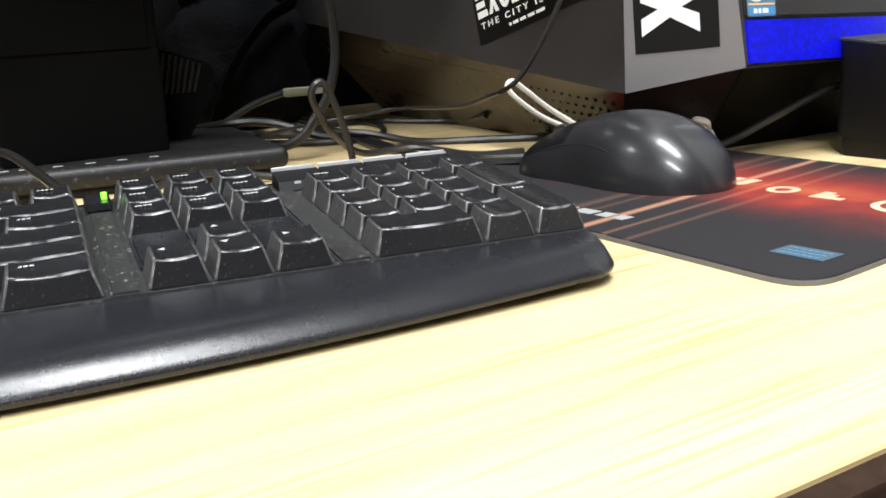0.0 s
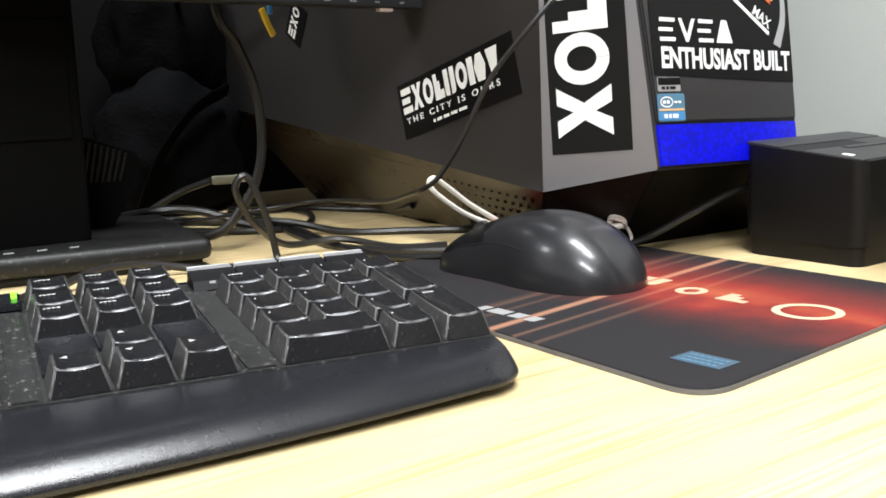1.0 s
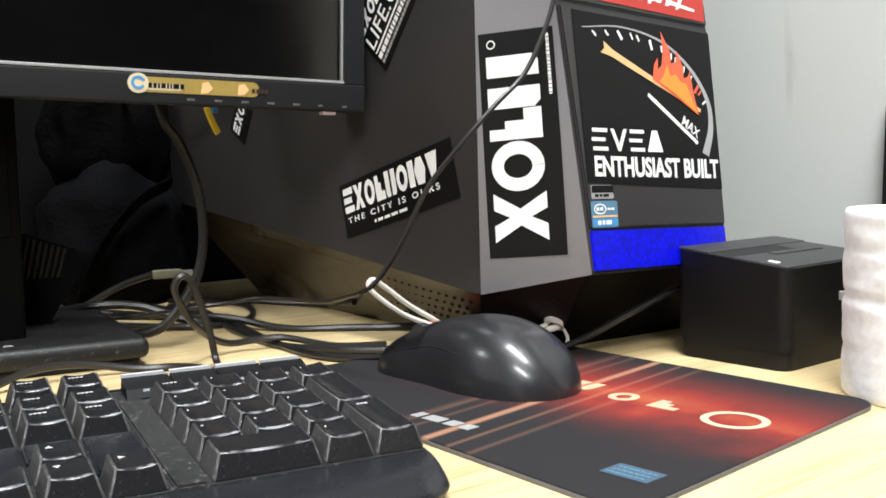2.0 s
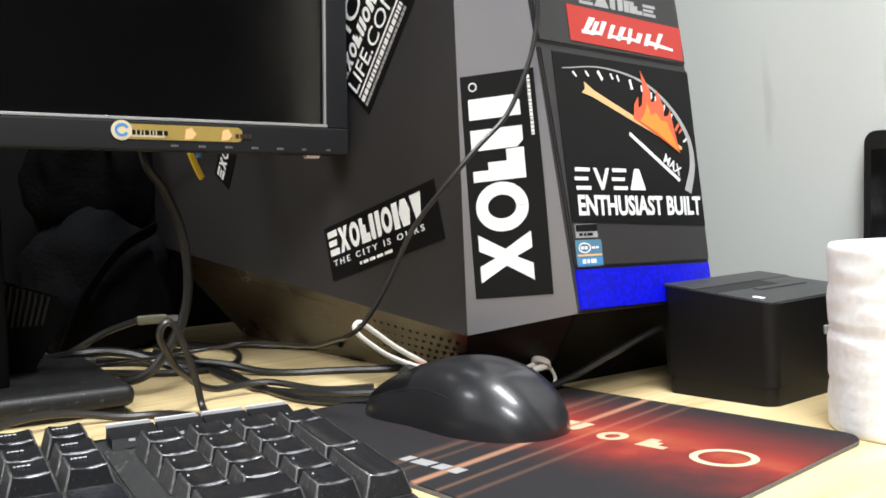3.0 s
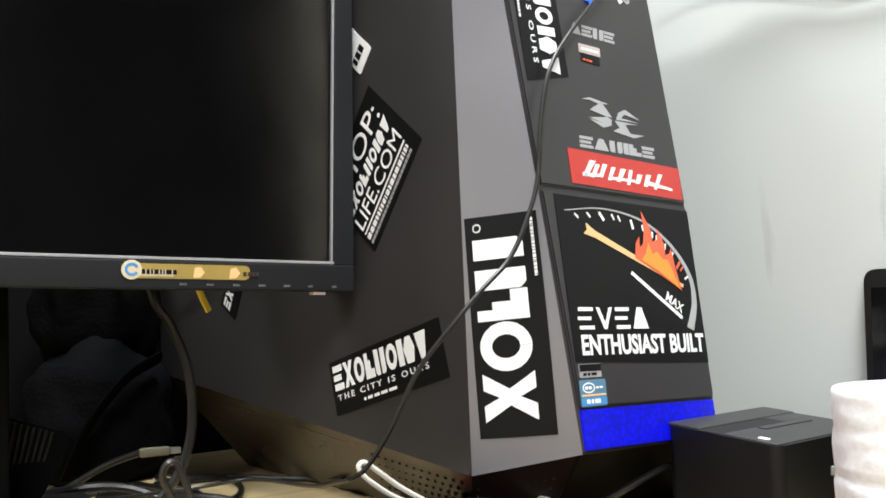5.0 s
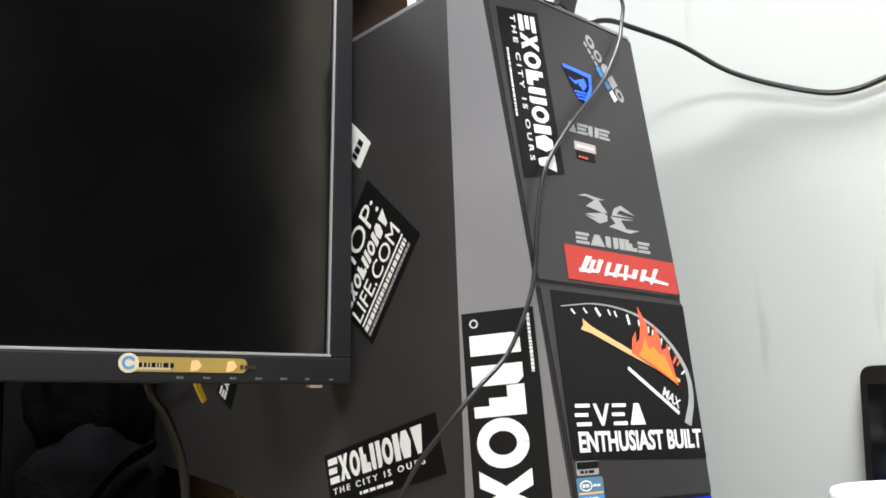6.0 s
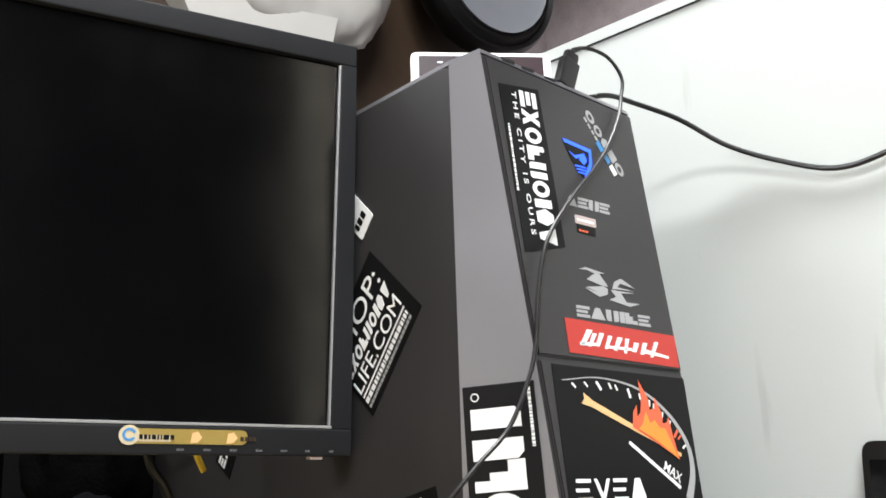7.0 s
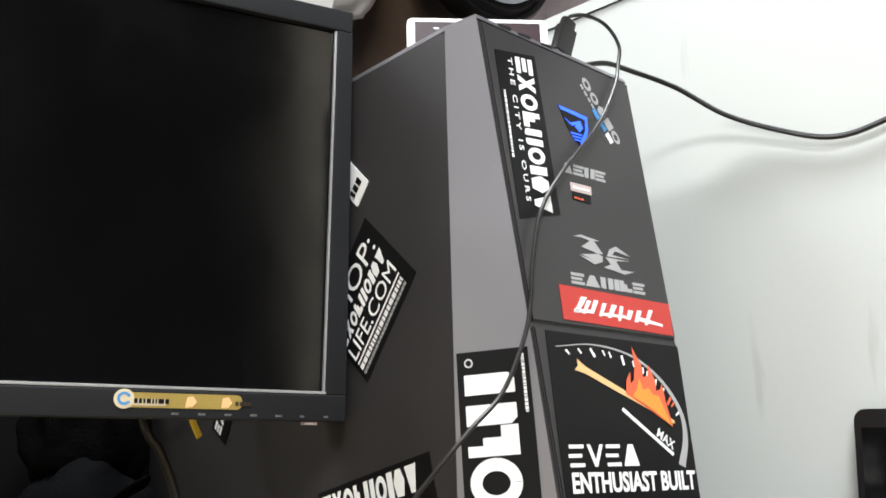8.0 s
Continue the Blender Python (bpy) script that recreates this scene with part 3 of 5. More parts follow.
def blocks(host, m, x, y, w, h, cuts, mat=WHITE, lean=0.0, z=0.0005, gap=0.12):
    """A row of plain notched blocks in place of a brand mark: cuts gives each block's share of the width and kind."""
    total = sum(c[0] for c in cuts)
    for share, kind in cuts:
        bw = w * share / total
        a = bw * (1 - gap)
        s = lambda px, py: (x + px * a + lean * py * h, y + py * h)
        mm = m @ Matrix.Translation((0, 0, z))
        turns = [radians(-89.5 + 359 * k / 24) for k in range(25)]
        arc = [(0.5 + 0.5 * math.cos(g), 0.5 + 0.5 * math.sin(g)) for g in turns]
        if kind == "bow":
            polys = [[(0, 0), (.34, 0), (.5, .30), (.66, 0), (1, 0), (.67, .5), (1, 1), (.66, 1), (.5, .70), (.34, 1), (0, 1), (.33, .5)]]
        elif kind == "disc":
            hole = [(0.5 + 0.24 * math.cos(g), 0.5 + 0.27 * math.sin(g)) for g in turns[::-1]]
            polys = [arc + hole]
        elif kind == "step":
            polys = [[(0, 0), (1, 0), (1, .34), (.62, .34), (.62, .70), (.36, .70), (.36, 1), (0, 1)]]
        elif kind == "pair":
            polys = [[(0, .12), (.12, 0), (.40, 0), (.40, 1), (0, 1)], [(.60, 0), (.88, 0), (1, .12), (1, 1), (.60, 1)]]
        elif kind == "stack":
            polys = [[(0, 0), (1, 0), (1, .26), (0, .26)], [(0, .38), (.85, .38), (.85, .62), (0, .62)], [(0, .74), (1, .74), (1, 1), (0, 1)]]
        elif kind == "lines":
            polys = [[(.06, 0), (.94, 0), (.94, .17), (.06, .17)], [(0, .42), (.8, .42), (.8, .58), (0, .58)], [(.06, .83), (.94, .83), (.94, 1), (.06, 1)]]
        elif kind == "funnel":
            polys = [[(.42, 0), (.58, 0), (1, 1), (.8, 1), (.5, .3), (.2, 1), (0, 1)]]
        elif kind == "arrow":
            polys = [[(.2, 0), (.8, 0), (1, .55), (.72, 1), (.28, 1), (0, .55)]]
        elif kind == "tri":
            polys = [[(.32, 0), (.68, 0), (1, 1), (0, 1)]]
        elif kind == "peak":
            polys = [[(0, 0), (1, 0), (.66, 1), (.34, 1)]]
        else:
            polys = [[(0, 0), (1, 0), (1, 1), (0, 1)]]
        for p in polys:
            print_on(host, slab(mm, [s(*q) for q in p], 0.0002), mat, "mark")
        x += bw


def bars(host, m, x, y, w, h, n, mat=WHITE, z=0.0005, name="bar"):
    """Unreadable small print as a row of plain bars."""
    rnd = random.Random(int(w * 1e5) + n)
    lens = [0.6 + rnd.random() for _ in range(n)]
    gap = w * 0.26 / max(1, n)
    for q in lens:
        bw = q / sum(lens) * w
        print_on(host, slab(m @ Matrix.Translation((0, 0, z)), rect(bw - gap, h, 0, x, y), 0.0002), mat, name)
        x += bw


ROW9 = [(1, "stack"), (1, "bow"), (1, "disc"), (.9, "step"), (1, "pair"), (1, "disc"), (.5, "bar"), (1, "arrow"), (1, "tri")]
# long sticker on the side
m = frame_at((SIDE, 0.637, 0.0765), (0, -1, 0), (0, 0, 1), 14.2, 0.0002)
s = sticker(m, rect(0.1410, 0.0415), "black vinyl sticker with white block mark and slogan")
blocks(s, m, 0.004, 0.0185, 0.122, 0.019, ROW9)
print_on(s, text(m @ Matrix.Translation((0.006, 0.0105, 0.0005)), "THE CITY IS OURS", 0.0046, 0.116, space=1.5, bold=0.01), name="lettering")
bars(s, m, 0.040, 0.0045, 0.044, 0.0022, 5)
# square sticker, turned on its corner
m = frame_at((SIDE, 0.582, 0.200), (0, -1, 0), (0, 0, 1), 51.5, 0.0002)
s = sticker(m, rect(0.0960, 0.0790), "tilted black vinyl sticker with white words")
print_on(s, text(m @ Matrix.Translation((0.006, 0.0530, 0.0005)), "SHOP:", 0.0185, 0.0800), name="lettering")
blocks(s, m, 0.002, 0.0375, 0.0845, 0.0115, ROW9, lean=0.2)
print_on(s, text(m @ Matrix.Translation((0.004, 0.0205, 0.0005)), "LIFE.COM", 0.0135, 0.0815), name="lettering")
print_on(s, slab(m @ Matrix.Translation((0, 0, 0.0005)), rect(0.081, 0.0016, 0, 0.004, 0.0160), 0.0002), name="rule")
bars(s, m, 0.004, 0.0095, 0.081, 0.0042, 19)
bars(s, m, 0.004, 0.0046, 0.081, 0.0026, 24, LGREY)
# white sticker peeping out above, and a small one low at the back
m = frame_at((SIDE, 0.594, 0.334), (0, -1, 0), (0, 0, 1), 50, 0.0002)
s = sticker(m, rect(0.0230, 0.0500, 0.002), "white rounded sticker with dark bars", WHITE)
bars(s, m, 0.003, 0.008, 0.017, 0.007, 3, INK)
m = frame_at((SIDE, 0.800, 0.152), (0, -1, 0), (0, 0, 1), 60, 0.0002)
s = sticker(m, rect(0.034, 0.030), "small black sticker with white block mark")
blocks(s, m, 0.003, 0.012, 0.028, 0.013, [(1, "stack"), (1, "bow"), (1, "disc")])
# tall sticker on the bevel
TW, TH = 0.0480, 0.1420


class Bent:
    """Lays the sticker's flat plan onto the slightly twisted bevel plate."""

    def __init__(self, m):
        self.m = m

    def __matmul__(self, q):
        if isinstance(q, Matrix):
            return Bent(self.m @ q)
        p = self.m @ q
        s, t = p.x / TW, p.y / TH
        f = (0.0995 + 0.7102 * s) * (1 - t) + (0.0380 + 0.8849 * s) * t
        z = (0.0700 - 0.0063 * s) * (1 - t) + (0.2150 + 0.0011 * s) * t
        k = (z - 0.0475) / (0.2310 - 0.0475)
        a, c = B0.lerp(B1, k), C0.lerp(C1, k)
        return a.lerp(c, f) + bn.normalized() * (0.0014 + p.z)


m = Bent(Matrix.Identity(4))
bm = bmesh.new()
vs = [[bm.verts.new(m @ Vector((TW * i / 6, TH * j / 14, 0.0004))) for i in range(7)] for j in range(15)]
lo = [[bm.verts.new(m @ Vector((TW * i / 6, TH * j / 14, -0.0006))) for i in range(7)] for j in range(15)]
for j in range(14):
    for i in range(6):
        bm.faces.new((vs[j][i], vs[j][i + 1], vs[j + 1][i + 1], vs[j + 1][i]))
edge = [(0, i) for i in range(6)] + [(j, 6) for j in range(14)] + [(14, i) for i in range(6, 0, -1)] + [(j, 0) for j in range(14, 0, -1)]
for (a, b), (c, d) in zip(edge, edge[1:] + edge[:1]):
    bm.faces.new((vs[a][b], lo[a][b], lo[c][d], vs[c][d]))
s = part("sticker", bm, INK, tower, "tall black vinyl sticker with large white shapes")
mr = m @ Matrix.Translation((0.0374, 0.010, 0)) @ Matrix.Rotation(radians(90), 4, "Z")
blocks(s, mr, 0.0, 0.0, 0.118, 0.0330, [(1.0, "bow"), (1.02, "disc"), (0.62, "step"), (1.06, "pair")], gap=0.03)
o, i = ring2d(0.0028, 0.0028, 0, 360, 0.0007, 18, 0.0079, 0.1347)
print_on(s, band(m @ Matrix.Translation((0, 0, 0.0005)), o, i, 0.0002), name="dot_ring")
bars(s, m @ Matrix.Translation((0.0450, 0.1005, 0)) @ Matrix.Rotation(radians(90), 4, "Z"), 0, 0, 0.038, 0.0020, 18)

# gauge sticker on the lower door
LD = 0.0023


def fpoly(pts, x0, z0):
    ox, oz = on_face(x0, z0)
    c, q = math.cos(radians(1.1)), math.sin(radians(1.1))
    out = []
    for p in pts:
        x, z = on_face(*p)
        dx, dz = x - ox, (z - oz) * 1.006
        out.append((dx * c - dz * q, dx * q + dz * c))
    return out


m = on_front(0.5, 0.11, 0, LD)
s = sticker(m, fpoly([(0.5030, 0.1160), (0.6445, 0.1120), (0.6385, 0.2215), (0.4965, 0.2243)], 0.5, 0.11), "large black vinyl sticker with a speed gauge and flames")
mg = m @ Matrix.Translation((0, 0, 0.0005))
arc_o = spline([(*q, 0) for q in fpoly(((0.5048, 0.2143), (0.5431, 0.2177), (0.5834, 0.2123), (0.6141, 0.1969), (0.6340, 0.1755), (0.6376, 0.1544), (0.6308, 0.1346)), 0.5, 0.11)], 6)
arc = [(p.x, p.y) for p in arc_o]
inner = []
for k, p in enumerate(arc):
    q0, q1 = arc[max(0, k - 1)], arc[min(len(arc) - 1, k + 1)]
    d = Vector((q1[0] - q0[0], q1[1] - q0[1])).normalized()
    w = 0.0007 + 0.0068 * (k / (len(arc) - 1)) ** 1.8
    inner.append((p[0] + d.y * w, p[1] - d.x * w))
print_on(s, band(mg, arc, inner, 0.0002), LGREY, "gauge_arc")
for k in range(1, 15):
    f = k / 16
    p = Vector(arc[int(f * (len(arc) - 1) * 0.78)])
    c = Vector((0.590 - 0.5, 0.150 - 0.11))
    d = (c - p).normalized()
    e = Vector((-d.y, d.x)) * (0.0007 if k % 3 else 0.0011)
    a0, a1 = p + d * 0.004, p + d * (0.0085 if k % 3 else 0.011)
    print_on(s, slab(mg, [tuple(a0 - e), tuple(a0 + e), tuple(a1 + e), tuple(a1 - e)], 0.0002), WHITE if k not in (12, 13) else FLAMER, "tick")
ma = on_front(0.5270, 0.2015, -21.3, LD + 0.0006)
print_on(s, slab(ma, [(-0.004, -0.0040), (0.006, -0.0025), (0.101, -0.0012), (0.101, 0.0012), (0.006, 0.0022), (-0.004, 0.0040), (-0.002, 0)], 0.0003), TAN, "needle")
flame = [(0.5725, 0.1850), (0.5745, 0.1950), (0.5790, 0.2000), (0.5785, 0.1920), (0.5825, 0.1950), (0.5850, 0.2050), (0.5835, 0.2180), (0.5925, 0.2050),
         (0.5930, 0.1970), (0.5985, 0.1985), (0.6000, 0.2060), (0.6065, 0.1950), (0.6060, 0.1880), (0.6110, 0.1890), (0.6135, 0.1930), (0.6160, 0.1800), (0.6212, 0.1630), (0.5950, 0.1755)]
print_on(s, slab(on_front(0.5, 0.11, 0, LD + 0.0009), fpoly(flame, 0.5, 0.11), 0.0002), FLAMER, "flame")
core = [(0.5790, 0.1835), (0.5840, 0.1880), (0.5880, 0.1960), (0.5915, 0.1880), (0.5970, 0.1900), (0.6020, 0.1850), (0.6080, 0.1845), (0.6195, 0.1640), (0.5960, 0.1765)]
print_on(s, slab(on_front(0.5, 0.11, 0, LD + 0.0012), fpoly(core, 0.5, 0.11), 0.0002), ORANGE, "flame")
ml = on_front(0.5678, 0.1757, -32.6, LD + 0.0005)
print_on(s, slab(ml, rect(0.0592, 0.0026, 0, 0, -0.0026), 0.0002), WHITE, "rule")
print_on(s, text(on_front(0.6015, 0.1565, -31, LD + 0.0005), "MAX", 0.0068, 0.0195, bold=0.01), WHITE, "lettering")
blocks(s, on_front(0.5085, 0.1365, -0.4, LD), 0, 0, 0.0720, 0.0145, [(1, "lines"), (1, "funnel"), (1, "lines"), (1, "peak")], z=0.0005)
print_on(s, text(on_front(0.5100, 0.1200, -0.8, LD + 0.0005), "ENTHUSIAST BUILT", 0.0136, 0.1285, bold=0.030), WHITE, "lettering")
m = on_front(0.5055, 0.1060, 0, LD)
s = sticker(m, rect(0.0205, 0.0088, 0.0008), "small silver and black badge sticker", LGREY)
print_on(s, slab(m @ Matrix.Translation((0, 0, 0.0005)), rect(0.0200, 0.0045, 0, 0.0003, 0.0040), 0.0002), INK, "field")
bars(s, m, 0.003, 0.0012, 0.014, 0.0018, 3, INK)
m = on_front(0.5048, 0.0878, 0, LD)
s = sticker(m, rect(0.0246, 0.0172, 0.0016), "small blue badge sticker with white oval", PALEB)
mm = m @ Matrix.Translation((0, 0, 0.0005))
print_on(s, slab(mm, rect(0.0230, 0.0050, 0.0005, 0.0008, 0.0008), 0.0001), BLUEP, "field")
print_on(s, slab(mm, rect(0.0230, 0.0012, 0, 0.0008, 0.0066), 0.0001), TAN, "rule")
o, i = ring2d(0.0058, 0.0034, 0, 360, 0.0008, 20, 0.0080, 0.0120)
print_on(s, band(mm, o, i, 0.0002), WHITE, "oval")
bars(s, m, 0.0045, 0.0110, 0.007, 0.0020, 2)
bars(s, m, 0.0150, 0.0112, 0.007, 0.0014, 2)
bars(s, m, 0.0050, 0.0020, 0.014, 0.0026, 3)

# upper door
m = on_front(0.5143, 0.2330, -2.4, LD)
s = sticker(m, [(0.0012, 0), (0.1185, 0.0002), (0.1170, 0.0242), (-0.0010, 0.0240)], "red vinyl label with a white brush mark", REDM)
mk = m @ Matrix.Translation((0, 0, 0.0005))
for x, w, dx, y0, y1 in ((0.012, 0.004, 0.010, 0.006, 0.018), (0.020, 0.003, 0.007, 0.006, 0.016), (0.028, 0.0035, 0.006, 0.007, 0.017), (0.037, 0.003, 0.006, 0.006, 0.016),
                         (0.046, 0.004, 0.007, 0.006, 0.016), (0.057, 0.003, 0.004, 0.005, 0.016), (0.066, 0.0045, 0.004, 0.007, 0.014), (0.075, 0.004, 0.005, 0.006, 0.015), (0.086, 0.003, 0.008, 0.005, 0.017)):
    print_on(s, slab(mk, [(x, y0), (x + w, y0), (x + w + dx, y1), (x + dx * 0.8, y1)], 0.0002), WHITE, "stroke")
print_on(s, slab(mk, [(0.012, 0.006), (0.030, 0.0072), (0.030, 0.0095), (0.012, 0.0085)], 0.0002), WHITE, "stroke")
print_on(s, slab(mk, [(0.080, 0.0072), (0.107, 0.0058), (0.107, 0.0076), (0.082, 0.0102)], 0.0002), WHITE, "stroke")
print_on(s, slab(mk, [(0.040, 0.0068), (0.066, 0.0075), (0.066, 0.0095), (0.040, 0.0088)], 0.0002), WHITE, "stroke")
m = on_front(0.5270, 0.2585, -1.2, LD - 0.0005)
blocks(tower, m, 0, 0, 0.080, 0.0082, [(1, "stack"), (1.1, "peak"), (1, "pair"), (.4, "bar"), (1, "step"), (1, "stack")], LGREY, gap=0.08)
mm = on_front(0.5330, 0.2720, -2.0, LD)
for k, p in enumerate(([(0, .90), (.12, 1.0), (.44, .92), (.34, .88), (.48, .52), (.40, .50), (.12, .62), (.27, .86), (.14, .92)], [(.10, .38), (.40, .50), (.47, .44), (.46, .26), (.32, .14), (.08, .34), (.33, .28)],
                       [(.55, .48), (.60, .72), (.72, .86), (.96, .62), (.70, .70), (.64, .56), (.94, .52)], [(.52, .44), (.60, .24), (.48, .10), (.84, .00), (1.02, .14), (.78, .12), (.70, .38), (.94, .46)])):
    part("mark", slab(mm, [(x * 0.062, y * 0.0235) for x, y in p], 0.0003), LGREY, tower)
m = on_front(0.5275, 0.3392, -1.2, LD)
blocks(tower, m, 0, 0, 0.0470, 0.0080, [(1, "peak"), (1, "stack"), (1, "pair"), (1, "stack")], LGREY, 0.12, gap=0.06, z=0.0)
m = on_front(0.5350, 0.3265, -1.6, LD)
s = sticker(m, rect(0.0220, 0.0064, 0.0006), "small pink and white label", PALEPINK)
bars(s, m, 0.002, 0.002, 0.018, 0.0018, 9, WHITE)
m = on_front(0.5365, 0.3200, -3, LD)
s = sticker(m, rect(0.0190, 0.0062, 0.0006), "small black and red label", INK)
bars(s, m, 0.0015, 0.0010, 0.010, 0.0014, 3, FLAMER)
# lit shield emblem
m = on_front(0.5306, 0.3620, 0, LD)
sh = [(0.0000, 0.0285), (0.0160, 0.0268), (0.0300, 0.0250), (0.0292, 0.0140), (0.0255, 0.0055), (0.0190, 0.0000), (0.0205, 0.0045), (0.0265, 0.0140), (0.0272, 0.0222), (0.0150, 0.0242), (0.0012, 0.0258)]
shield = part("emblem", slab(m, [(0, 0.0287), (0.0302, 0.0252), (0.0294, 0.0135), (0.0190, -0.0002), (0.0075, 0.0130)], 0.0004), INK, tower, "shield emblem lit blue")
part("emblem_light", slab(m @ Matrix.Translation((0, 0, 0.0005)), sh, 0.0002), EMBLEM, shield)
part("emblem_light", slab(m @ Matrix.Translation((0, 0, 0.0005)), [(0.0050, 0.0195), (0.0110, 0.0170), (0.0215, 0.0205), (0.0240, 0.0150), (0.0200, 0.0110), (0.0150, 0.0150), (0.0180, 0.0172), (0.0120, 0.0148)], 0.0002), EMBLEM, shield)
for k in range(3):
    part("emblem_light", slab(m @ Matrix.Translation((0, 0, 0.0005)), rect(0.0120 - k * 0.002, 0.0012, 0, 0.0100 + k * 0.0015, 0.0085 - k * 0.0024), 0.0002), EMBLEM, shield)
m = on_front(0.5610, 0.4190, -54.6, LD)
blocks(tower, m, 0, -0.004, 0.0590, 0.0072, [(1, "disc"), (.9, "disc"), (.9, "arrow"), (.8, "bar"), (1, "disc")], LGREY, z=0.0, gap=0.1)
bars(tower, m, 0.003, -0.0078, 0.022, 0.0022, 4, LGREY, z=0.0, name="bar")
for k in range(3):
    part("mark", slab(m, rect(0.0085, 0.0045, 0, 0.024 + k * 0.0105, -0.0100), 0.0003), BLUEP if k < 2 else WHITE, tower)
# sticker running down the upper door
m = on_front(0.4684, 0.4184, -85.5, LD)
s = sticker(m, [(0, 0), (0.123, 0.0), (0.1180, 0.0405), (-0.0010, 0.0400)], "long black vinyl sticker with white block mark and slogan")
m2 = m @ Matrix.Rotation(radians(-1.5), 4, "Z")
blocks(s, m2, 0.002, 0.0192, 0.1160, 0.0165, ROW9)
print_on(s, text(m2 @ Matrix.Translation((0.004, 0.0115, 0.0005)), "THE CITY IS OURS", 0.0044, 0.106, space=1.5, bold=0.01), name="lettering")
bars(s, m2, 0.030, 0.0035, 0.050, 0.0018, 18)


# ---- keyboard ----
U = 0.0224
KX, KY = 0.0, 0.0  # the keyboard's own plan: its origin is the number pad's front left
TILT_K = 0.068


def deck_z(y):
    return 0.0165 + (y - KY) * TILT_K


keyboard = thing("keyboard", "dusty black full-size computer keyboard on the desk", "keyboard", (0, 0, 0))
XR, XL, YF, YB = 0.0920, -0.4570, -0.0400, 0.1450


def kb_outline(grow, r):
    """Plan of the keyboard's rim: a bowed front edge, rounded corners, a straight back."""
    side = grow * (0.12 if grow < 0 else 1.0)  # the ends are steeper than the front
    x0, x1, y1 = XL - side, XR + side, YB + side
    mid, half = (XL + XR) / 2, (XR - XL) / 2

    def front(x):
        return -0.0535 + 0.0285 * min(1, abs(x - mid) / half) ** 2 - grow

    out = []
    n = 24
    for i in range(n + 1):
        x = x0 + r + (x1 - x0 - 2 * r) * i / n
        out.append((x, front(x)))
    yr = front(x1 - r)
    for i in range(1, 8):
        a = radians(-90 + 90 * i / 7)
        out.append((x1 - r + r * math.cos(a), yr + r * 0.85 + r * 0.85 * math.sin(a)))
    q = 0.008
    for cx, a0 in ((x1 - q, 0), (x0 + q, 90)):
        out += [(cx + q * math.cos(radians(a0 + 18 * i)), y1 - q + q * math.sin(radians(a0 + 18 * i))) for i in range(6)]
    yl = front(x0 + r)
    for i in range(7):
        a = radians(180 + 90 * i / 7)
        out.append((x0 + r + r * math.cos(a), yl + r * 0.85 + r * 0.85 * math.sin(a)))
    return out


def kb_ring(grow, r, z0, tilt=TILT_K):
    return [(x, y, z0 + (y + 0.050) * tilt) for x, y in kb_outline(grow, r)]


rim = [kb_ring(g, r, z) for g, r, z in ((-0.004, 0.020, 0.0024), (0.0, 0.022, 0.0027), (0.0006, 0.0225, 0.0040), (0.0002, 0.0222, 0.0052), (-0.0016, 0.0218, 0.0070), (-0.0046, 0.0212, 0.0091),
                                        (-0.0080, 0.0203, 0.0109), (-0.0120, 0.0187, 0.0121), (-0.0165, 0.0163, 0.0127), (-0.0250, 0.0120, 0.0128))]
part("top_shell", loft(rim), KBODY, keyboard, angle=50)
low = [kb_ring(-0.010, 0.018, 0.0010, 0.05), kb_ring(-0.0065, 0.020, 0.0014, 0.05), kb_ring(-0.0045, 0.0205, 0.0042, 0.06), kb_ring(-0.0045, 0.0205, 0.0066, 0.068)]
part("bottom_shell", loft(low), plastic("glossy_bottom_shell", (0.02, 0.018, 0.016), 0.16, 0.2, 800, 0.05), keyboard, "glossy lower shell")
for x in (-0.40, 0.06):
    part("foot", box(x - 0.012, x + 0.012, 0.128, 0.136, 0.0, 0.0115, 0.001), KBODY, keyboard)
    part("rubber_pad", box(x - 0.012, x + 0.012, -0.020, -0.012, 0.0, 0.0040, 0.0008), KDECK, keyboard)


def deck_plate(x0, x1, y0, y1, z_lift, bevel=0.0012, thick=0.004):
    bm = loft([[(x, y, deck_z(y) + z_lift - thick) for x, y in ((x0, y0), (x1, y0), (x1, y1), (x0, y1))],
               [(x, y, deck_z(y) + z_lift) for x, y in ((x0, y0), (x1, y0), (x1, y1), (x0, y1))]])
    bmesh.ops.bevel(bm, geom=bm.edges[:], offset=bevel, segments=2, affect="EDGES")
    return bm


NAVX = KX - 0.0153 - 3 * U
MAINX = NAVX - 0.0135 - 15 * U
YFUN = KY + 5 * U + 0.006
part("deck", deck_plate(XL + 0.012, XR - 0.003, KY - 0.002, YB - 0.008, 0.0004), KDECK, keyboard, "dusty deck between the keys")
# raised ribs between the key fields
for x0, x1 in ((KX - 0.0140, KX - 0.0014), (NAVX - 0.0122, NAVX - 0.0014)):
    part("divider", deck_plate(x0, x1, KY - 0.001, YFUN - 0.002, 0.0018, 0.0010), KDECK, keyboard)
for x0, x1, r0, r1 in ((NAVX, NAVX + U, 1, 3), (NAVX + 2 * U, NAVX + 3 * U, 1, 3), (NAVX + U, NAVX + 2 * U, 2, 3)):
    part("blank_panel", deck_plate(x0 + 0.0003, x1 - 0.0003, KY + r0 * U + 0.001, KY + r1 * U - 0.001, 0.0032, 0.0012), KBODY, keyboard)
part("indicator_panel", deck_plate(MAINX + 15 * U + 0.001, NAVX - 0.001, YFUN, YFUN + U * 0.9, 0.0050, 0.0008), KBODY, keyboard)

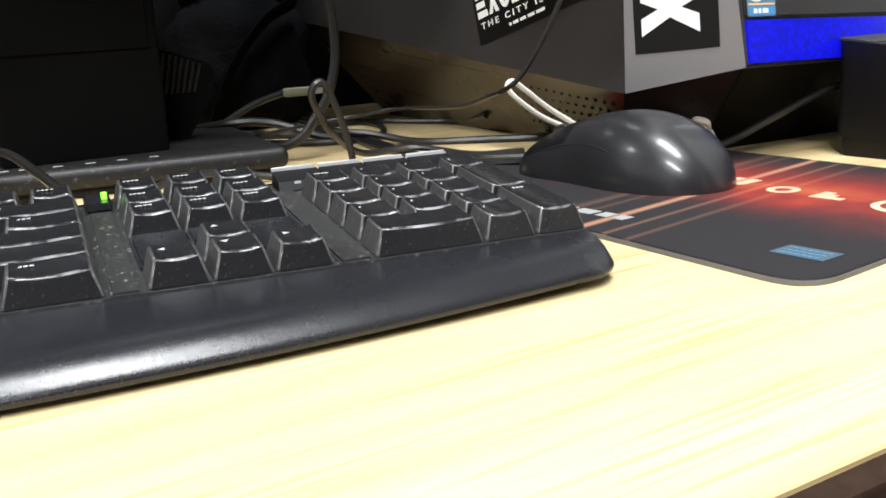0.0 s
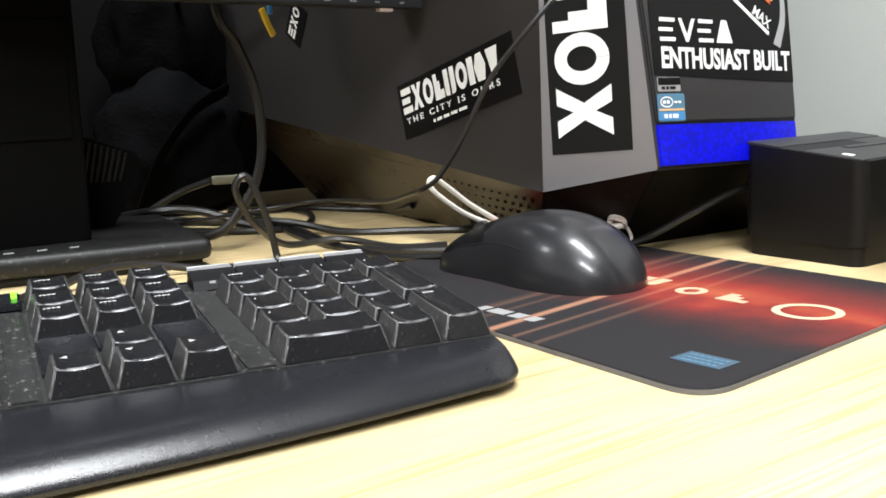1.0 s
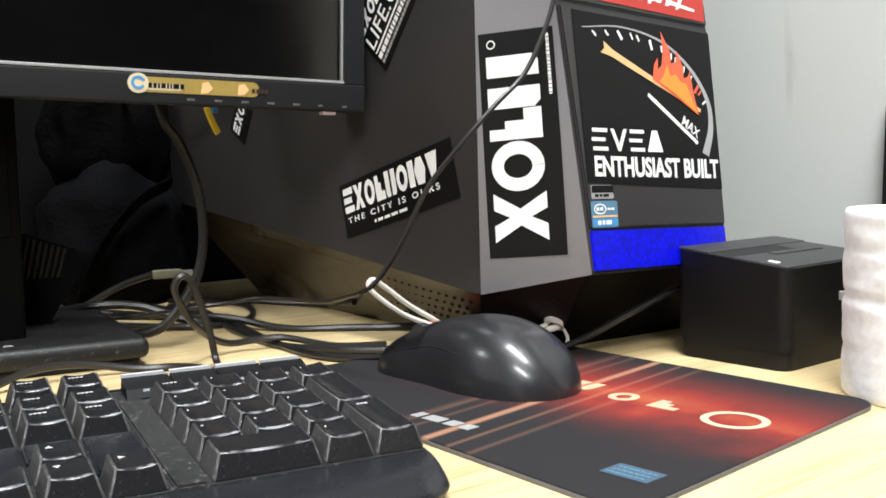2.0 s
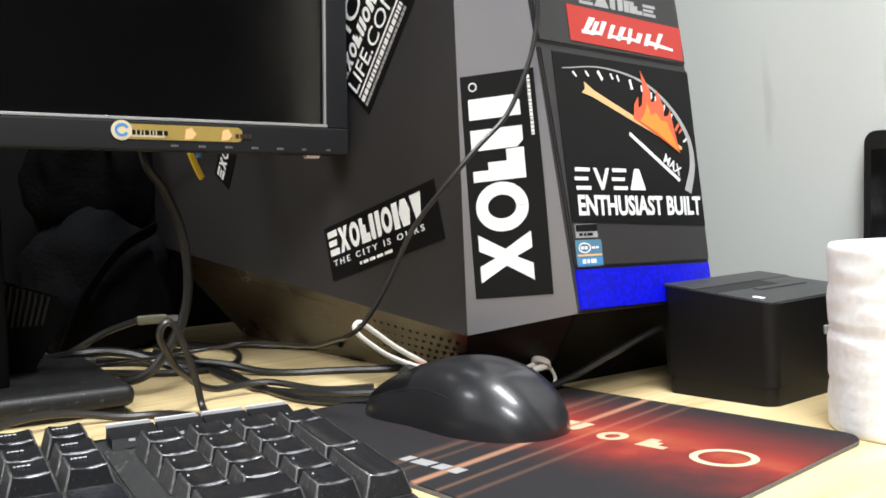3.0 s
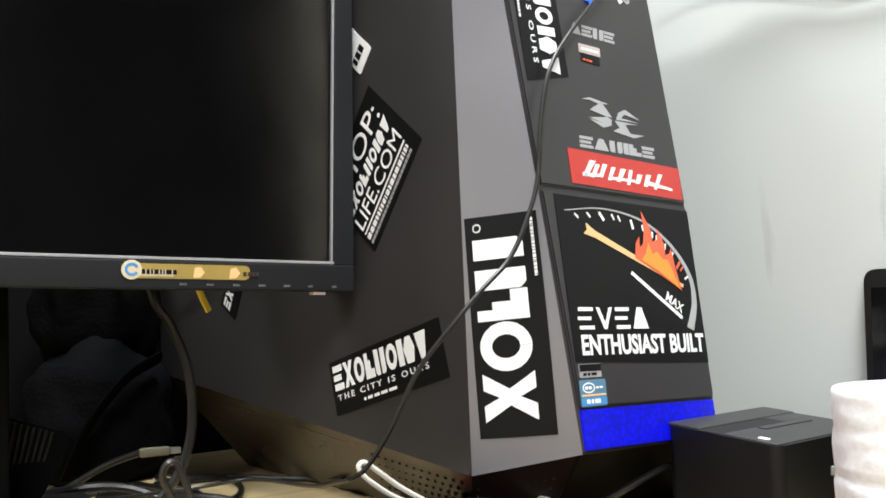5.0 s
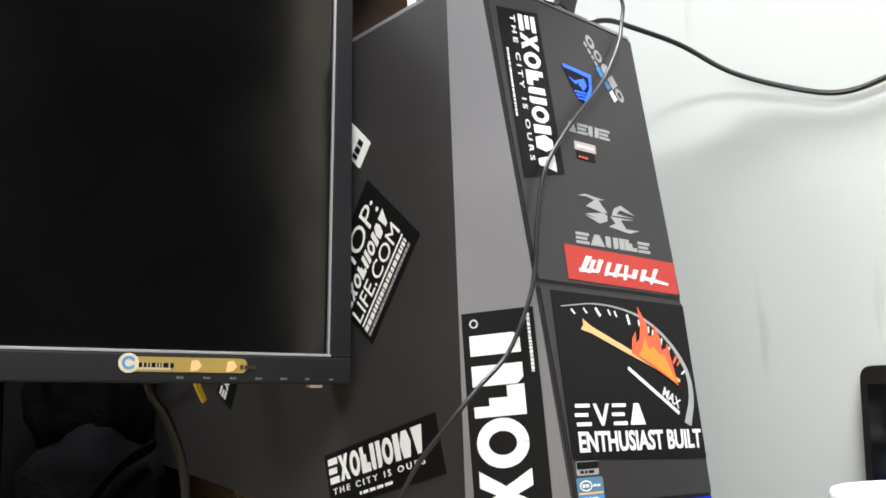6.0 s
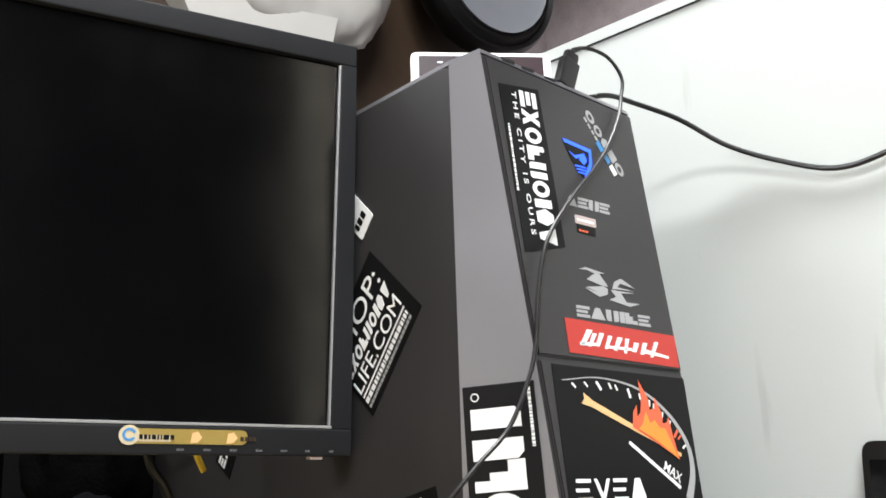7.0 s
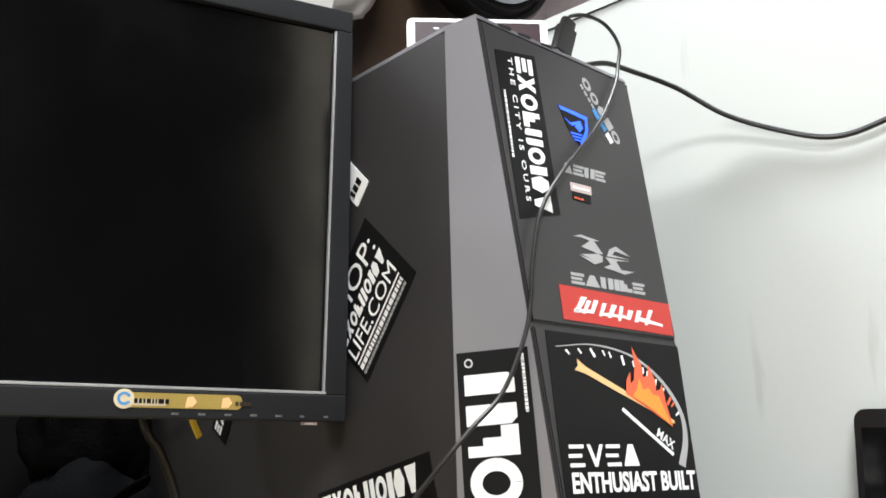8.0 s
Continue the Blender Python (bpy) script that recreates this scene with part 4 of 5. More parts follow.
key_meshes = {}


def key_mesh(wu, hu, tall):
    """A key cap: a flared skirt and a smaller, dished top with softened edges."""
    w, h = wu * U, hu * U
    g = 0.0005
    ins_x, ins_f, ins_b = 0.0034, 0.0036, 0.0022
    nx = 8
    def top_row(y, dz):
        x0, x1 = ins_x, w - ins_x
        pts = []
        for i in range(nx + 1):
            f = i / nx
            pts.append((x0 + (x1 - x0) * f, y, tall + dz - 0.0011 * (1 - (2 * f - 1) ** 2)))
        return pts
    y0, y1 = ins_f, h - ins_b
    bm = bmesh.new()
    rows = [[bm.verts.new(p) for p in top_row(y, dz)] for y, dz in ((y0, 0.0), ((y0 + y1) / 2, 0.0001), (y1, 0.0009))]
    for a, b in zip(rows, rows[1:]):
        for i in range(nx):
            bm.faces.new((a[i], a[i + 1], b[i + 1], b[i]))
    base = {}
    def b_at(f, back):
        k = (round(f, 3), back)
        if k not in base:
            base[k] = bm.verts.new((g + (w - 2 * g) * f, (h - g) if back else g, 0))
        return base[k]
    for i in range(nx):
        f0, f1 = i / nx, (i + 1) / nx
        bm.faces.new((b_at(f0, 0), b_at(f1, 0), rows[0][i + 1], rows[0][i]))
        bm.faces.new((b_at(f1, 1), b_at(f0, 1), rows[-1][i], rows[-1][i + 1]))
    for f in (bm.faces.new((b_at(0, 1), b_at(0, 0), rows[0][0], rows[1][0], rows[2][0])), bm.faces.new((b_at(1, 0), b_at(1, 1), rows[2][-1], rows[1][-1], rows[0][-1]))):
        f.material_index = 2
    bm.normal_update()
    rim_edges = [e for e in bm.edges if len(e.link_faces) == 2 and e.calc_face_angle(0) > 0.55]
    bmesh.ops.bevel(bm, geom=rim_edges, offset=0.0009, segments=3, affect="EDGES", material=-1)
    bm.normal_update()
    # the front top edges take the painted highlight colour
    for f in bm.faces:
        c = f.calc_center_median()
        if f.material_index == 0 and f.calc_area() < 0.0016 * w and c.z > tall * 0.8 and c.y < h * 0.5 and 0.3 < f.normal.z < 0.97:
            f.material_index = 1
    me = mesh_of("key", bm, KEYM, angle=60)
    me.materials.append(GLINT)
    me.materials.append(FLANK)
    return me


def legend_mesh(kind):
    if kind == "arrow":
        bm = slab(Matrix.Identity(4), [(-0.0015, -0.001), (0.0015, -0.001), (0, 0.0016)], 0.00008)
    elif kind == "long":
        bm = joined(*[slab(Matrix.Identity(4), rect(0.0014, 0.0016, 0, x, 0), 0.00008) for x in (0, 0.0019, 0.0038, 0.0057)])
    else:
        bm = slab(Matrix.Identity(4), rect(0.0013, 0.0021), 0.00008)
    return mesh_of("legend", bm, LEGEND)


LEGENDS = {k: legend_mesh(k) for k in ("arrow", "long", "short")}


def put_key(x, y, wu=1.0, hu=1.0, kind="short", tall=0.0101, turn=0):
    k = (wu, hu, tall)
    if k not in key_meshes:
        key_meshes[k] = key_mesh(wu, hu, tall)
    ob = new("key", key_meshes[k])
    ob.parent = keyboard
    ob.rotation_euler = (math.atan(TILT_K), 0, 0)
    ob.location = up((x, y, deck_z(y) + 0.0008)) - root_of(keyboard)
    if kind:
        lg = new("legend", LEGENDS[kind])
        lg.parent = ob
        lg.location = up((0.0052 if kind != "arrow" else 0.0075, hu * U - 0.0078, tall - 0.0002))
        lg.rotation_euler = (0, 0, radians(turn))
    return ob


# number pad
put_key(KX, KY, 2, 1)
put_key(KX + 2 * U, KY)
for r in range(3):
    for c in range(3):
        put_key(KX + c * U, KY + (r + 1) * U)
put_key(KX + 3 * U, KY, 1, 2, "long")
put_key(KX + 3 * U, KY + 2 * U, 1, 2)
for c in range(4):
    put_key(KX + c * U, KY + 4 * U, 1, 1, "long" if c == 0 else "short")
# arrows and navigation keys
for c, turn in ((0, 90), (1, 180), (2, -90)):
    put_key(NAVX + c * U, KY, 1, 1, "arrow", turn=turn)
put_key(NAVX + U, KY + U, 1, 1, "arrow")
for c in range(3):
    for y in (KY + 3 * U, KY + 4 * U, YFUN):
        put_key(NAVX + c * U, y, 1, 0.95 if y == YFUN else 1, "long")
# main field, row by row from the front
ROWS_K = [[1.5, 1.25, 1.25, 6, 1.25, 1.25, 1.0, 1.5], [2.25] + [1] * 10 + [2.75], [1.75] + [1] * 11 + [2.25], [1.5] + [1] * 12 + [1.5], [1] * 13 + [2]]
for r, row in enumerate(ROWS_K):
    x = MAINX
    for wu in row:
        put_key(x, KY + r * U, wu, 1, None if wu == 6 else ("long" if wu > 1.2 else "short"))
        x += wu * U
x = MAINX
for k in range(13):
    put_key(x, YFUN, 1, 0.95, "long")
    x += U * (2.0 if k == 0 else 1.42 if k in (4, 8) else 1.013)
# four glossy shortcut keys behind the number pad
for c in range(4):
    x = KX - 0.0080 + c * 0.0232
    media = part("shortcut_key", loft([[(x, YFUN, deck_z(YFUN) + 0.001), (x + 0.0229, YFUN, deck_z(YFUN) + 0.001), (x + 0.0229, YFUN + 0.016, deck_z(YFUN) + 0.003), (x, YFUN + 0.016, deck_z(YFUN) + 0.003)],
                 [(x + 0.0003, YFUN + 0.003, deck_z(YFUN) + 0.0050), (x + 0.0226, YFUN + 0.003, deck_z(YFUN) + 0.0050), (x + 0.0226, YFUN + 0.015, deck_z(YFUN) + 0.0085), (x + 0.0003, YFUN + 0.015, deck_z(YFUN) + 0.0085)]]), GLOSSK, keyboard, "glossy shortcut key")
    # pale strip stands in for the bright reflection along the key's back edge
    part("silver_edge", loft([[(x + 0.0003, YFUN + 0.0152, deck_z(YFUN) + 0.0078), (x + 0.0226, YFUN + 0.0152, deck_z(YFUN) + 0.0078), (x + 0.0226, YFUN + 0.0168, deck_z(YFUN) + 0.0078), (x + 0.0003, YFUN + 0.0168, deck_z(YFUN) + 0.0078)],
                              [(x + 0.0003, YFUN + 0.0148, deck_z(YFUN) + 0.0100), (x + 0.0206, YFUN + 0.0148, deck_z(YFUN) + 0.0102), (x + 0.0206, YFUN + 0.0166, deck_z(YFUN) + 0.0102), (x + 0.0003, YFUN + 0.0166, deck_z(YFUN) + 0.0102)]]), BACKGLINT, media, "pale strip painted for light caught on the key's back edge")
    part("legend", box(x + 0.008, x + 0.011, YFUN + 0.0020, YFUN + 0.0024, deck_z(YFUN) + 0.0033, deck_z(YFUN) + 0.0048), LEGEND, media)
part("indicator_light", box(NAVX - 0.0050, NAVX - 0.0025, YFUN + 0.008, YFUN + 0.0105, deck_z(YFUN) + 0.0052, deck_z(YFUN) + 0.0085, 0.0004), GREENLED, keyboard, "small lit green indicator")


keyboard.matrix_basis = Matrix.Translation(up((0.1871, 0.3274, 0.0))) @ Matrix.Rotation(radians(-10.6), 4, "Z")


# ---- mouse pad ----
def pad_outline(grow):
    corners = ((0.3100, 0.2310, 0.022), (0.5400, 0.2550, 0.016), (0.5370, 0.5450, 0.016), (0.3200, 0.5450, 0.016))
    out = []
    for k, (x, y, r) in enumerate(corners):
        p, q, s = Vector((x, y)), Vector(corners[k - 1][:2]), Vector(corners[(k + 1) % 4][:2])
        a, b = p + (q - p).normalized() * r, p + (s - p).normalized() * r
        for i in range(9):
            t = i / 8
            out.append((1 - t) ** 2 * a + 2 * t * (1 - t) * p + t * t * b)
    c = Vector((0.425, 0.39))
    return [p + (p - c).normalized() * grow for p in out]


pad = thing("mouse_pad", "black cloth mouse pad printed with a red-orange glow, frayed grey edge", "mouse pad", (0.425, 0.39, 0))
part("rubber_base", loft([[(*p, 0.0) for p in pad_outline(0)], [(*p, 0.0022) for p in pad_outline(0.0004)]]), PADE, pad, "frayed grey rubber edge")
cloth = loft([[(*p, 0.0022) for p in pad_outline(0.0)], [(*p, 0.0030) for p in pad_outline(-0.0006)]])
cl = part("printed_cloth", cloth, PADM, pad)
cl.data.transform(Matrix.Translation(root_of(pad)))
cl.location = -root_of(pad)
# printed title as plain shapes, and a small blue tag
mp = Matrix.Translation((0, 0, 0.0031))
TURN = Matrix.Rotation(radians(-86), 4, "Z")
for kind, x, y, w, h in (("pair", 0.443, 0.396, 0.020, 0.018), ("disc", 0.438, 0.362, 0.020, 0.018), ("step", 0.441, 0.333, 0.020, 0.016)):
    blocks(cl, mp @ Matrix.Translation((x, y, 0)) @ TURN, 0, 0, w, h, [(1, kind)], TITLE, z=0)
o, i = ring2d(0.0165, 0.0175, 0, 360, 0.0042, 36, 0.4500, 0.2830)
part("mark", band(mp, o, i, 0.0002), CREAM, cl)
bars(cl, mp @ Matrix.Translation((0.3350, 0.4020, 0)) @ TURN, 0, 0, 0.046, 0.0085, 4, LGREY, z=0, name="mark")
tag = part("woven_tag", slab(mp @ Matrix.Translation((0.3375, 0.2720, 0)) @ TURN, rect(0.0245, 0.0150), 0.0003), TAGBLUE, cl, "pale blue woven tag")
for k in range(3):
    bars(tag, mp @ Matrix.Translation((0.3395 + k * 0.0042, 0.2700, 0.0003)) @ TURN, 0, 0, 0.020, 0.0014, 7, PALEB, z=0)


# ---- mouse ----
MC, MA = (0.4180, 0.4480), radians(5)


def mouse_at(u, v, z):
    """u: across to its right, v: along to its nose."""
    return (MC[0] + u * math.cos(MA) - v * math.sin(MA), MC[1] + u * math.sin(MA) + v * math.cos(MA), 0.0031 + z)


def mouse_skin(s, f, grow=0.0):
    """s: 0 tail to 1 nose; f: angle over the back from left (0) to right (pi)."""
    v = -0.0745 + 0.149 * s
    e = max(0.0, 1 - abs(2 * s - 1) ** 3.4) ** 0.5
    w = (0.0385 - 0.0050 * math.exp(-((s - 0.62) / 0.20) ** 2) - 0.0035 * s) * e
    if s < 0.40:
        h = 0.0405 * max(0.0, 1 - ((0.40 - s) / 0.405) ** 2.2) ** 0.60
    else:
        h = 0.0405 * (1 - 0.74 * ((s - 0.40) / 0.60) ** 1.75) * max(0.0, 1 - ((s - 0.40) / 0.602) ** 14) ** 0.5
    h = max(h, 0.002)
    c, k = math.cos(f), math.sin(f)
    u = -math.copysign(abs(c) ** (2 / 2.5), c) * (w + grow)
    z = abs(k) ** (2 / 2.25) * (h + grow)
    return mouse_at(u, v, z)


def skin_patch(s0, s1, f0, f1, ns, nf, grow, thick=0.0):
    rows = [[mouse_skin(s0 + (s1 - s0) * i / ns, f0 + (f1 - f0) * j / nf, grow) for j in range(nf + 1)] for i in range(ns + 1)]
    return loft(rows, caps=False, close=False)


mouse = thing("computer_mouse", "satin black computer mouse resting on the printed pad", "mouse", (MC[0], MC[1], 0.003))
rows = [[mouse_skin(0.5 - 0.5 * math.cos(math.pi * i / 44), math.pi * j / 30) for j in range(31)] for i in range(45)]
part("shell", loft(rows), MOUSEM, mouse, angle=70)
bt = math.pi / 2
for a, b in ((0.55, bt - 0.04), (bt + 0.04, math.pi - 0.55)):
    bm = skin_patch(0.63, 0.985, a, b, 18, 12, 0.0001)
    bmesh.ops.solidify(bm, geom=bm.faces[:], thickness=-0.0009)
    bmesh.ops.recalc_face_normals(bm, faces=bm.faces[:])
    part("button", bm, MOUSEM, mouse, angle=50)
for side in (0, 1):
    fs = [0.50 + 0.10 * math.sin(math.pi * k / 9) for k in range(10)]
    fs = [math.pi - f if side else f for f in fs]
    part("side_seam", tube([mouse_skin(0.36 + 0.058 * k, f, -0.0001) for k, f in enumerate(fs)], 0.0004, 6, 4), HOLE, mouse)
wc = Vector(mouse_skin(0.80, bt))
wheel = lathe(0, 0, [(0.006, -0.0032), (0.0095, -0.003), (0.0102, -0.001), (0.0102, 0.001), (0.0095, 0.003), (0.006, 0.0032)], 20)
part("scroll_wheel", moved(wheel, Matrix.Translation(wc - Vector((0, 0, 0.0065))) @ Matrix.Rotation(MA, 4, "Z") @ Matrix.Rotation(radians(90), 4, "Y")), KDECK, mouse)

# ---- cables ----
nose = mouse_at(0, 0.062, 0.006)


def cable(pts, r, mat, label, flat=1.0, per=8):
    return solo("cable", tube(pts, r, 8, per, flat), mat, label, "cable", "cables of the desk")


cable([nose, (0.412, 0.530, 0.005), (0.394, 0.556, 0.0034), (0.386, 0.592, 0.0028), (0.393, 0.660, 0.0028), (0.405, 0.728, 0.004), (0.413, 0.785, 0.0028), (0.40, 0.90, 0.0028)], 0.0028, CABLEM, "black mouse cable trailing over the desk")
cable([(0.530, 0.615, 0.0045), (0.500, 0.634, 0.0030), (0.470, 0.659, 0.0028), (0.429, 0.694, 0.0028), (0.402, 0.745, 0.009), (0.377, 0.827, 0.004), (0.33, 0.92, 0.004)], 0.0030, CABLEM, "black cable lying across the desk")
cable([(0.450, 0.550, 0.0060), (0.434, 0.562, 0.0030), (0.406, 0.592, 0.0028), (0.388, 0.632, 0.0028), (0.394, 0.713, 0.003), (0.421, 0.819, 0.0028), (0.43, 0.92, 0.0028)], 0.0028, CABLEM, "black cable lying across the desk")
cable([(0.500, 0.700, 0.016), (0.522, 0.775, 0.005), (0.506, 0.824, 0.0025), (0.483, 0.865, 0.0025), (0.448, 0.868, 0.003), (0.41, 0.88, 0.003)], 0.0024, GREYCAB, "thin grey cable lying on the desk")
cable([(0.15, 0.600, 0.003), (0.185, 0.618, 0.005), (0.212, 0.628, 0.010), (0.243, 0.630, 0.009), (0.275, 0.622, 0.003), (0.300, 0.606, 0.003), (0.309, 0.580, 0.003), (0.300, 0.530, 0.004), (0.27, 0.485, 0.010), (0.262, 0.455, 0.016)], 0.0026, GREYCAB, "dark keyboard cable curling behind the keyboard")
cable([(0.318, 0.69, 0.24), (0.3247, 0.68, 0.174), (0.338, 0.68, 0.1515), (0.3506, 0.68, 0.120), (0.354, 0.68, 0.086), (0.3495, 0.68, 0.058), (0.338, 0.684, 0.034), (0.318, 0.70, 0.012), (0.285, 0.78, 0.004), (0.24, 0.88, 0.004)], 0.0036, CABLEM, "thick black cable hanging from the monitor")
cable([(0.316, 0.575, 0.0030), (0.3225, 0.600, 0.004), (0.320, 0.604, 0.0245), (0.3137, 0.605, 0.046), (0.3075, 0.606, 0.0605), (0.302, 0.607, 0.0625), (0.2985, 0.609, 0.055), (0.304, 0.612, 0.043), (0.318, 0.620, 0.026), (0.350, 0.640, 0.008), (0.388, 0.632, 0.0085), (0.416, 0.600, 0.0030), (0.44, 0.57, 0.0050)], 0.0025, GREYCAB, "stiff grey cable standing in a loop")
cable([(0.25, 0.83, 0.012), (0.31, 0.80, 0.022), (0.345, 0.785, 0.020), (0.375, 0.765, 0.008), (0.40, 0.760, 0.003), (0.405, 0.80, 0.003), (0.35, 0.86, 0.003)], 0.0037, CABLEM, "tangled black cable on the desk")
cable([(0.27, 0.86, 0.008), (0.33, 0.80, 0.004), (0.385, 0.75, 0.003), (0.435, 0.765, 0.003), (0.47, 0.85, 0.003), (0.44, 0.95, 0.003)], 0.0028, CABLEM, "tangled black cable on the desk")
con = thing("cable_connector", "beige cable connector lying among the cables", "connector", (0.386, 0.822, 0.0))
mcn = Matrix.Translation((0.386, 0.822, 0.036)) @ Matrix.Rotation(radians(-12), 4, "Z")
part("shell", moved(box(-0.013, 0.013, -0.004, 0.004, 0.001, 0.0085, 0.002), mcn), BEIGE, con)
part("plug", moved(box(0.013, 0.022, -0.0035, 0.0035, 0.002, 0.007, 0.0006), mcn), SILVER, con)
part("strain_relief", tube([mcn @ Vector((-0.013, 0, 0.005)), (0.350, 0.845, 0.030), (0.318, 0.88, 0.004)], 0.003), CABLEM, con)

# lead with a plug, looping from the tower's top down over its front
usb = thing("usb_lead", "black plug and thin grey lead hanging down the tower's front", "cable", (0.552, 0.470, 0.441))
mu = Matrix.Translation((0.5545, 0.4720, 0.4410)) @ Matrix.Rotation(radians(20), 4, "Y")
part("plug_body", moved(box(-0.0085, 0.0085, -0.004, 0.004, 0.004, 0.028, 0.0015), mu), CABLEM, usb)
part("plug_neck", moved(box(-0.0065, 0.0065, -0.0032, 0.0032, 0.026, 0.036, 0.0020), mu), CABLEM, usb)
part("plug_tip", moved(box(-0.006, 0.006, -0.0022, 0.0022, -0.002, 0.005, 0.0004), mu), SILVER, usb)
part("lead", tube([mu @ Vector((0, 0, 0.034)), mu @ Vector((0.001, 0, 0.040)), (0.580, 0.466, 0.4795), (0.599, 0.463, 0.4755), (0.6115, 0.461, 0.461), (0.607, 0.459, 0.443), (0.596, 0.4545, 0.421), (0.570, 0.4500, 0.386),
                   (0.526, 0.4455, 0.344), (0.499, 0.4420, 0.312), (0.4855, 0.4380, 0.275), (0.479, 0.4350, 0.245), (0.468, 0.432, 0.2195), (0.449, 0.432, 0.188), (0.425, 0.434, 0.167), (0.404, 0.438, 0.146),
                   (0.386, 0.448, 0.121), (0.377, 0.462, 0.090), (0.3706, 0.4753, 0.0682), (0.3659, 0.4847, 0.0588), (0.3694, 0.5106, 0.0518), (0.380, 0.560, 0.0424), (0.3918, 0.660, 0.0341), (0.3647, 0.700, 0.0271), (0.33, 0.80, 0.010), (0.30, 0.86, 0.003)], 0.0015, 8, 6), GREYCAB, usb)
# lead from the tower's top along the partition
cable([(0.575, 0.485, 0.4385), (0.592, 0.482, 0.446), (0.615, 0.478, 0.452), (0.640, 0.474, 0.450), (0.675, 0.456, 0.438), (0.700, 0.428, 0.413), (0.7075, 0.385, 0.391), (0.709, 0.342, 0.376), (0.709, 0.303, 0.379), (0.711, 0.25, 0.395), (0.7125, 0.15, 0.42)], 0.0022, CABLEM, "black cable sagging along the white partition")
# the keyboard's own lead, arching away over the monitor's stand
cable([(0.1175, 0.485, 0.0200), (0.1155, 0.503, 0.0290), (0.1135, 0.557, 0.0350), (0.1077, 0.615, 0.0400), (0.085, 0.650, 0.0380), (0.045, 0.668, 0.0260), (0.00, 0.680, 0.0226), (-0.04, 0.70, 0.0226)], 0.0026, GREYCAB, "grey keyboard lead arching from the keyboard's back")
# lead under the tower's front
cable([(0.518, 0.470, 0.0060), (0.538, 0.464, 0.0125), (0.5636, 0.449, 0.0272), (0.597, 0.436, 0.0410), (0.640, 0.430, 0.0460), (0.700, 0.430, 0.0300)], 0.0026, GREYCAB, "grey lead rising beside the tower's foot")

# keyring stick with a white cord
stick = thing("usb_stick", "red memory stick with a looped white cord behind the mouse", "memory stick", (0.475, 0.535, 0.0))
mst = Matrix.Translation((0.456, 0.533, 0.0145)) @ Matrix.Rotation(radians(14), 4, "Y")
part("stick_body", moved(box(-0.005, 0.016, -0.007, 0.007, 0.0, 0.009, 0.002), mst), REDM, stick)
part("stick_cap", moved(box(0.016, 0.040, -0.006, 0.006, 0.001, 0.008, 0.001), mst), CABLEM, stick)
part("stand_base", box(0.458, 0.495, 0.526, 0.541, 0.0030, 0.010, 0.002), CABLEM, stick)
part("cord", tube([(0.460, 0.533, 0.0225), (0.4335, 0.532, 0.0375), (0.4134, 0.531, 0.0515), (0.4025, 0.530, 0.0580), (0.3985, 0.530, 0.0548), (0.4045, 0.529, 0.0470), (0.426, 0.529, 0.0325), (0.4525, 0.530, 0.0215), (0.462, 0.532, 0.0205)], 0.0018), CORD, stick, "white looped cord")
knot = thing("cord_knot", "white knotted cord end lying by the tower's foot", "cord", (0.512, 0.473, 0.003))
K = Vector((-0.031, -0.025, 0.012))
part("knot", tube([Vector(q) + K for q in ((0.549, 0.497, 0.0075), (0.543, 0.493, 0.0125), (0.538, 0.498, 0.0145), (0.543, 0.502, 0.0085), (0.549, 0.498, 0.0115), (0.543, 0.495, 0.0090), (0.537, 0.499, 0.0070))], 0.0024), CORD, knot)
part("tail", tube([Vector(q) + K for q in ((0.512, 0.500, 0.0032), (0.525, 0.500, 0.0075), (0.537, 0.499, 0.0105))], 0.0017), CORD, knot)
part("tail", tube([Vector(q) + K for q in ((0.553, 0.498, 0.0060), (0.556, 0.497, -0.0020), (0.548, 0.496, -0.0078), (0.536, 0.494, -0.0078))], 0.0012), CORD, knot)

# ---- drive dock ----
dock = thing("drive_dock", "matt black hard drive docking box with a dusty slotted top", "dock", (0.635, 0.375, 0))
md = Matrix.Translation((0.5775, 0.3340, 0)) @ Matrix.Rotation(radians(-89.0), 4, "Z")


def dock_box(u0, u1, v0, v1, z0, z1, bevel, seg=3):
    return moved(box(u0, u1, v0, v1, z0, z1, bevel, seg), md)


DW, DL = 0.0860, 0.1220


def sloped(bm):
    """The dock's top falls towards its front."""
    for v in bm.verts:
        if v.co.z > 0.05:
            v.co.z += -0.0062 + 0.0082 * (v.co.y - 0.334) / DW
    return bm


part("base", slab(md @ Matrix.Translation((-DW + 0.0022, 0.0022, 0)), rect(DW - 0.0044, DL - 0.0044, 0.0075, n=8), 0.0124, 0.0, 0.0006), DOCKM, dock)
part("body", sloped(slab(md @ Matrix.Translation((-DW, 0, 0.0125)), rect(DW, DL, 0.0085, n=8), 0.0590, 0.0, 0.0006)), DOCKM, dock)
part("lid", sloped(joined(dock_box(-DW + 0.0012, -0.060, 0.0022, DL - 0.0022, 0.0705, 0.0730, 0.0006),
                          dock_box(-0.0425, -0.0024, 0.0024, DL - 0.0024, 0.0705, 0.0724, 0.0006),
                          dock_box(-0.0602, -0.0423, 0.080, DL - 0.0024, 0.0705, 0.0723, 0.0005))), DUSTTOP, dock, "dusty grey top plate with an open slot")
part("slot", sloped(dock_box(-0.0598, -0.0427, 0.0012, 0.0798, 0.0710, 0.0720, 0.0002)), HOLE, dock, "dark drive slot")
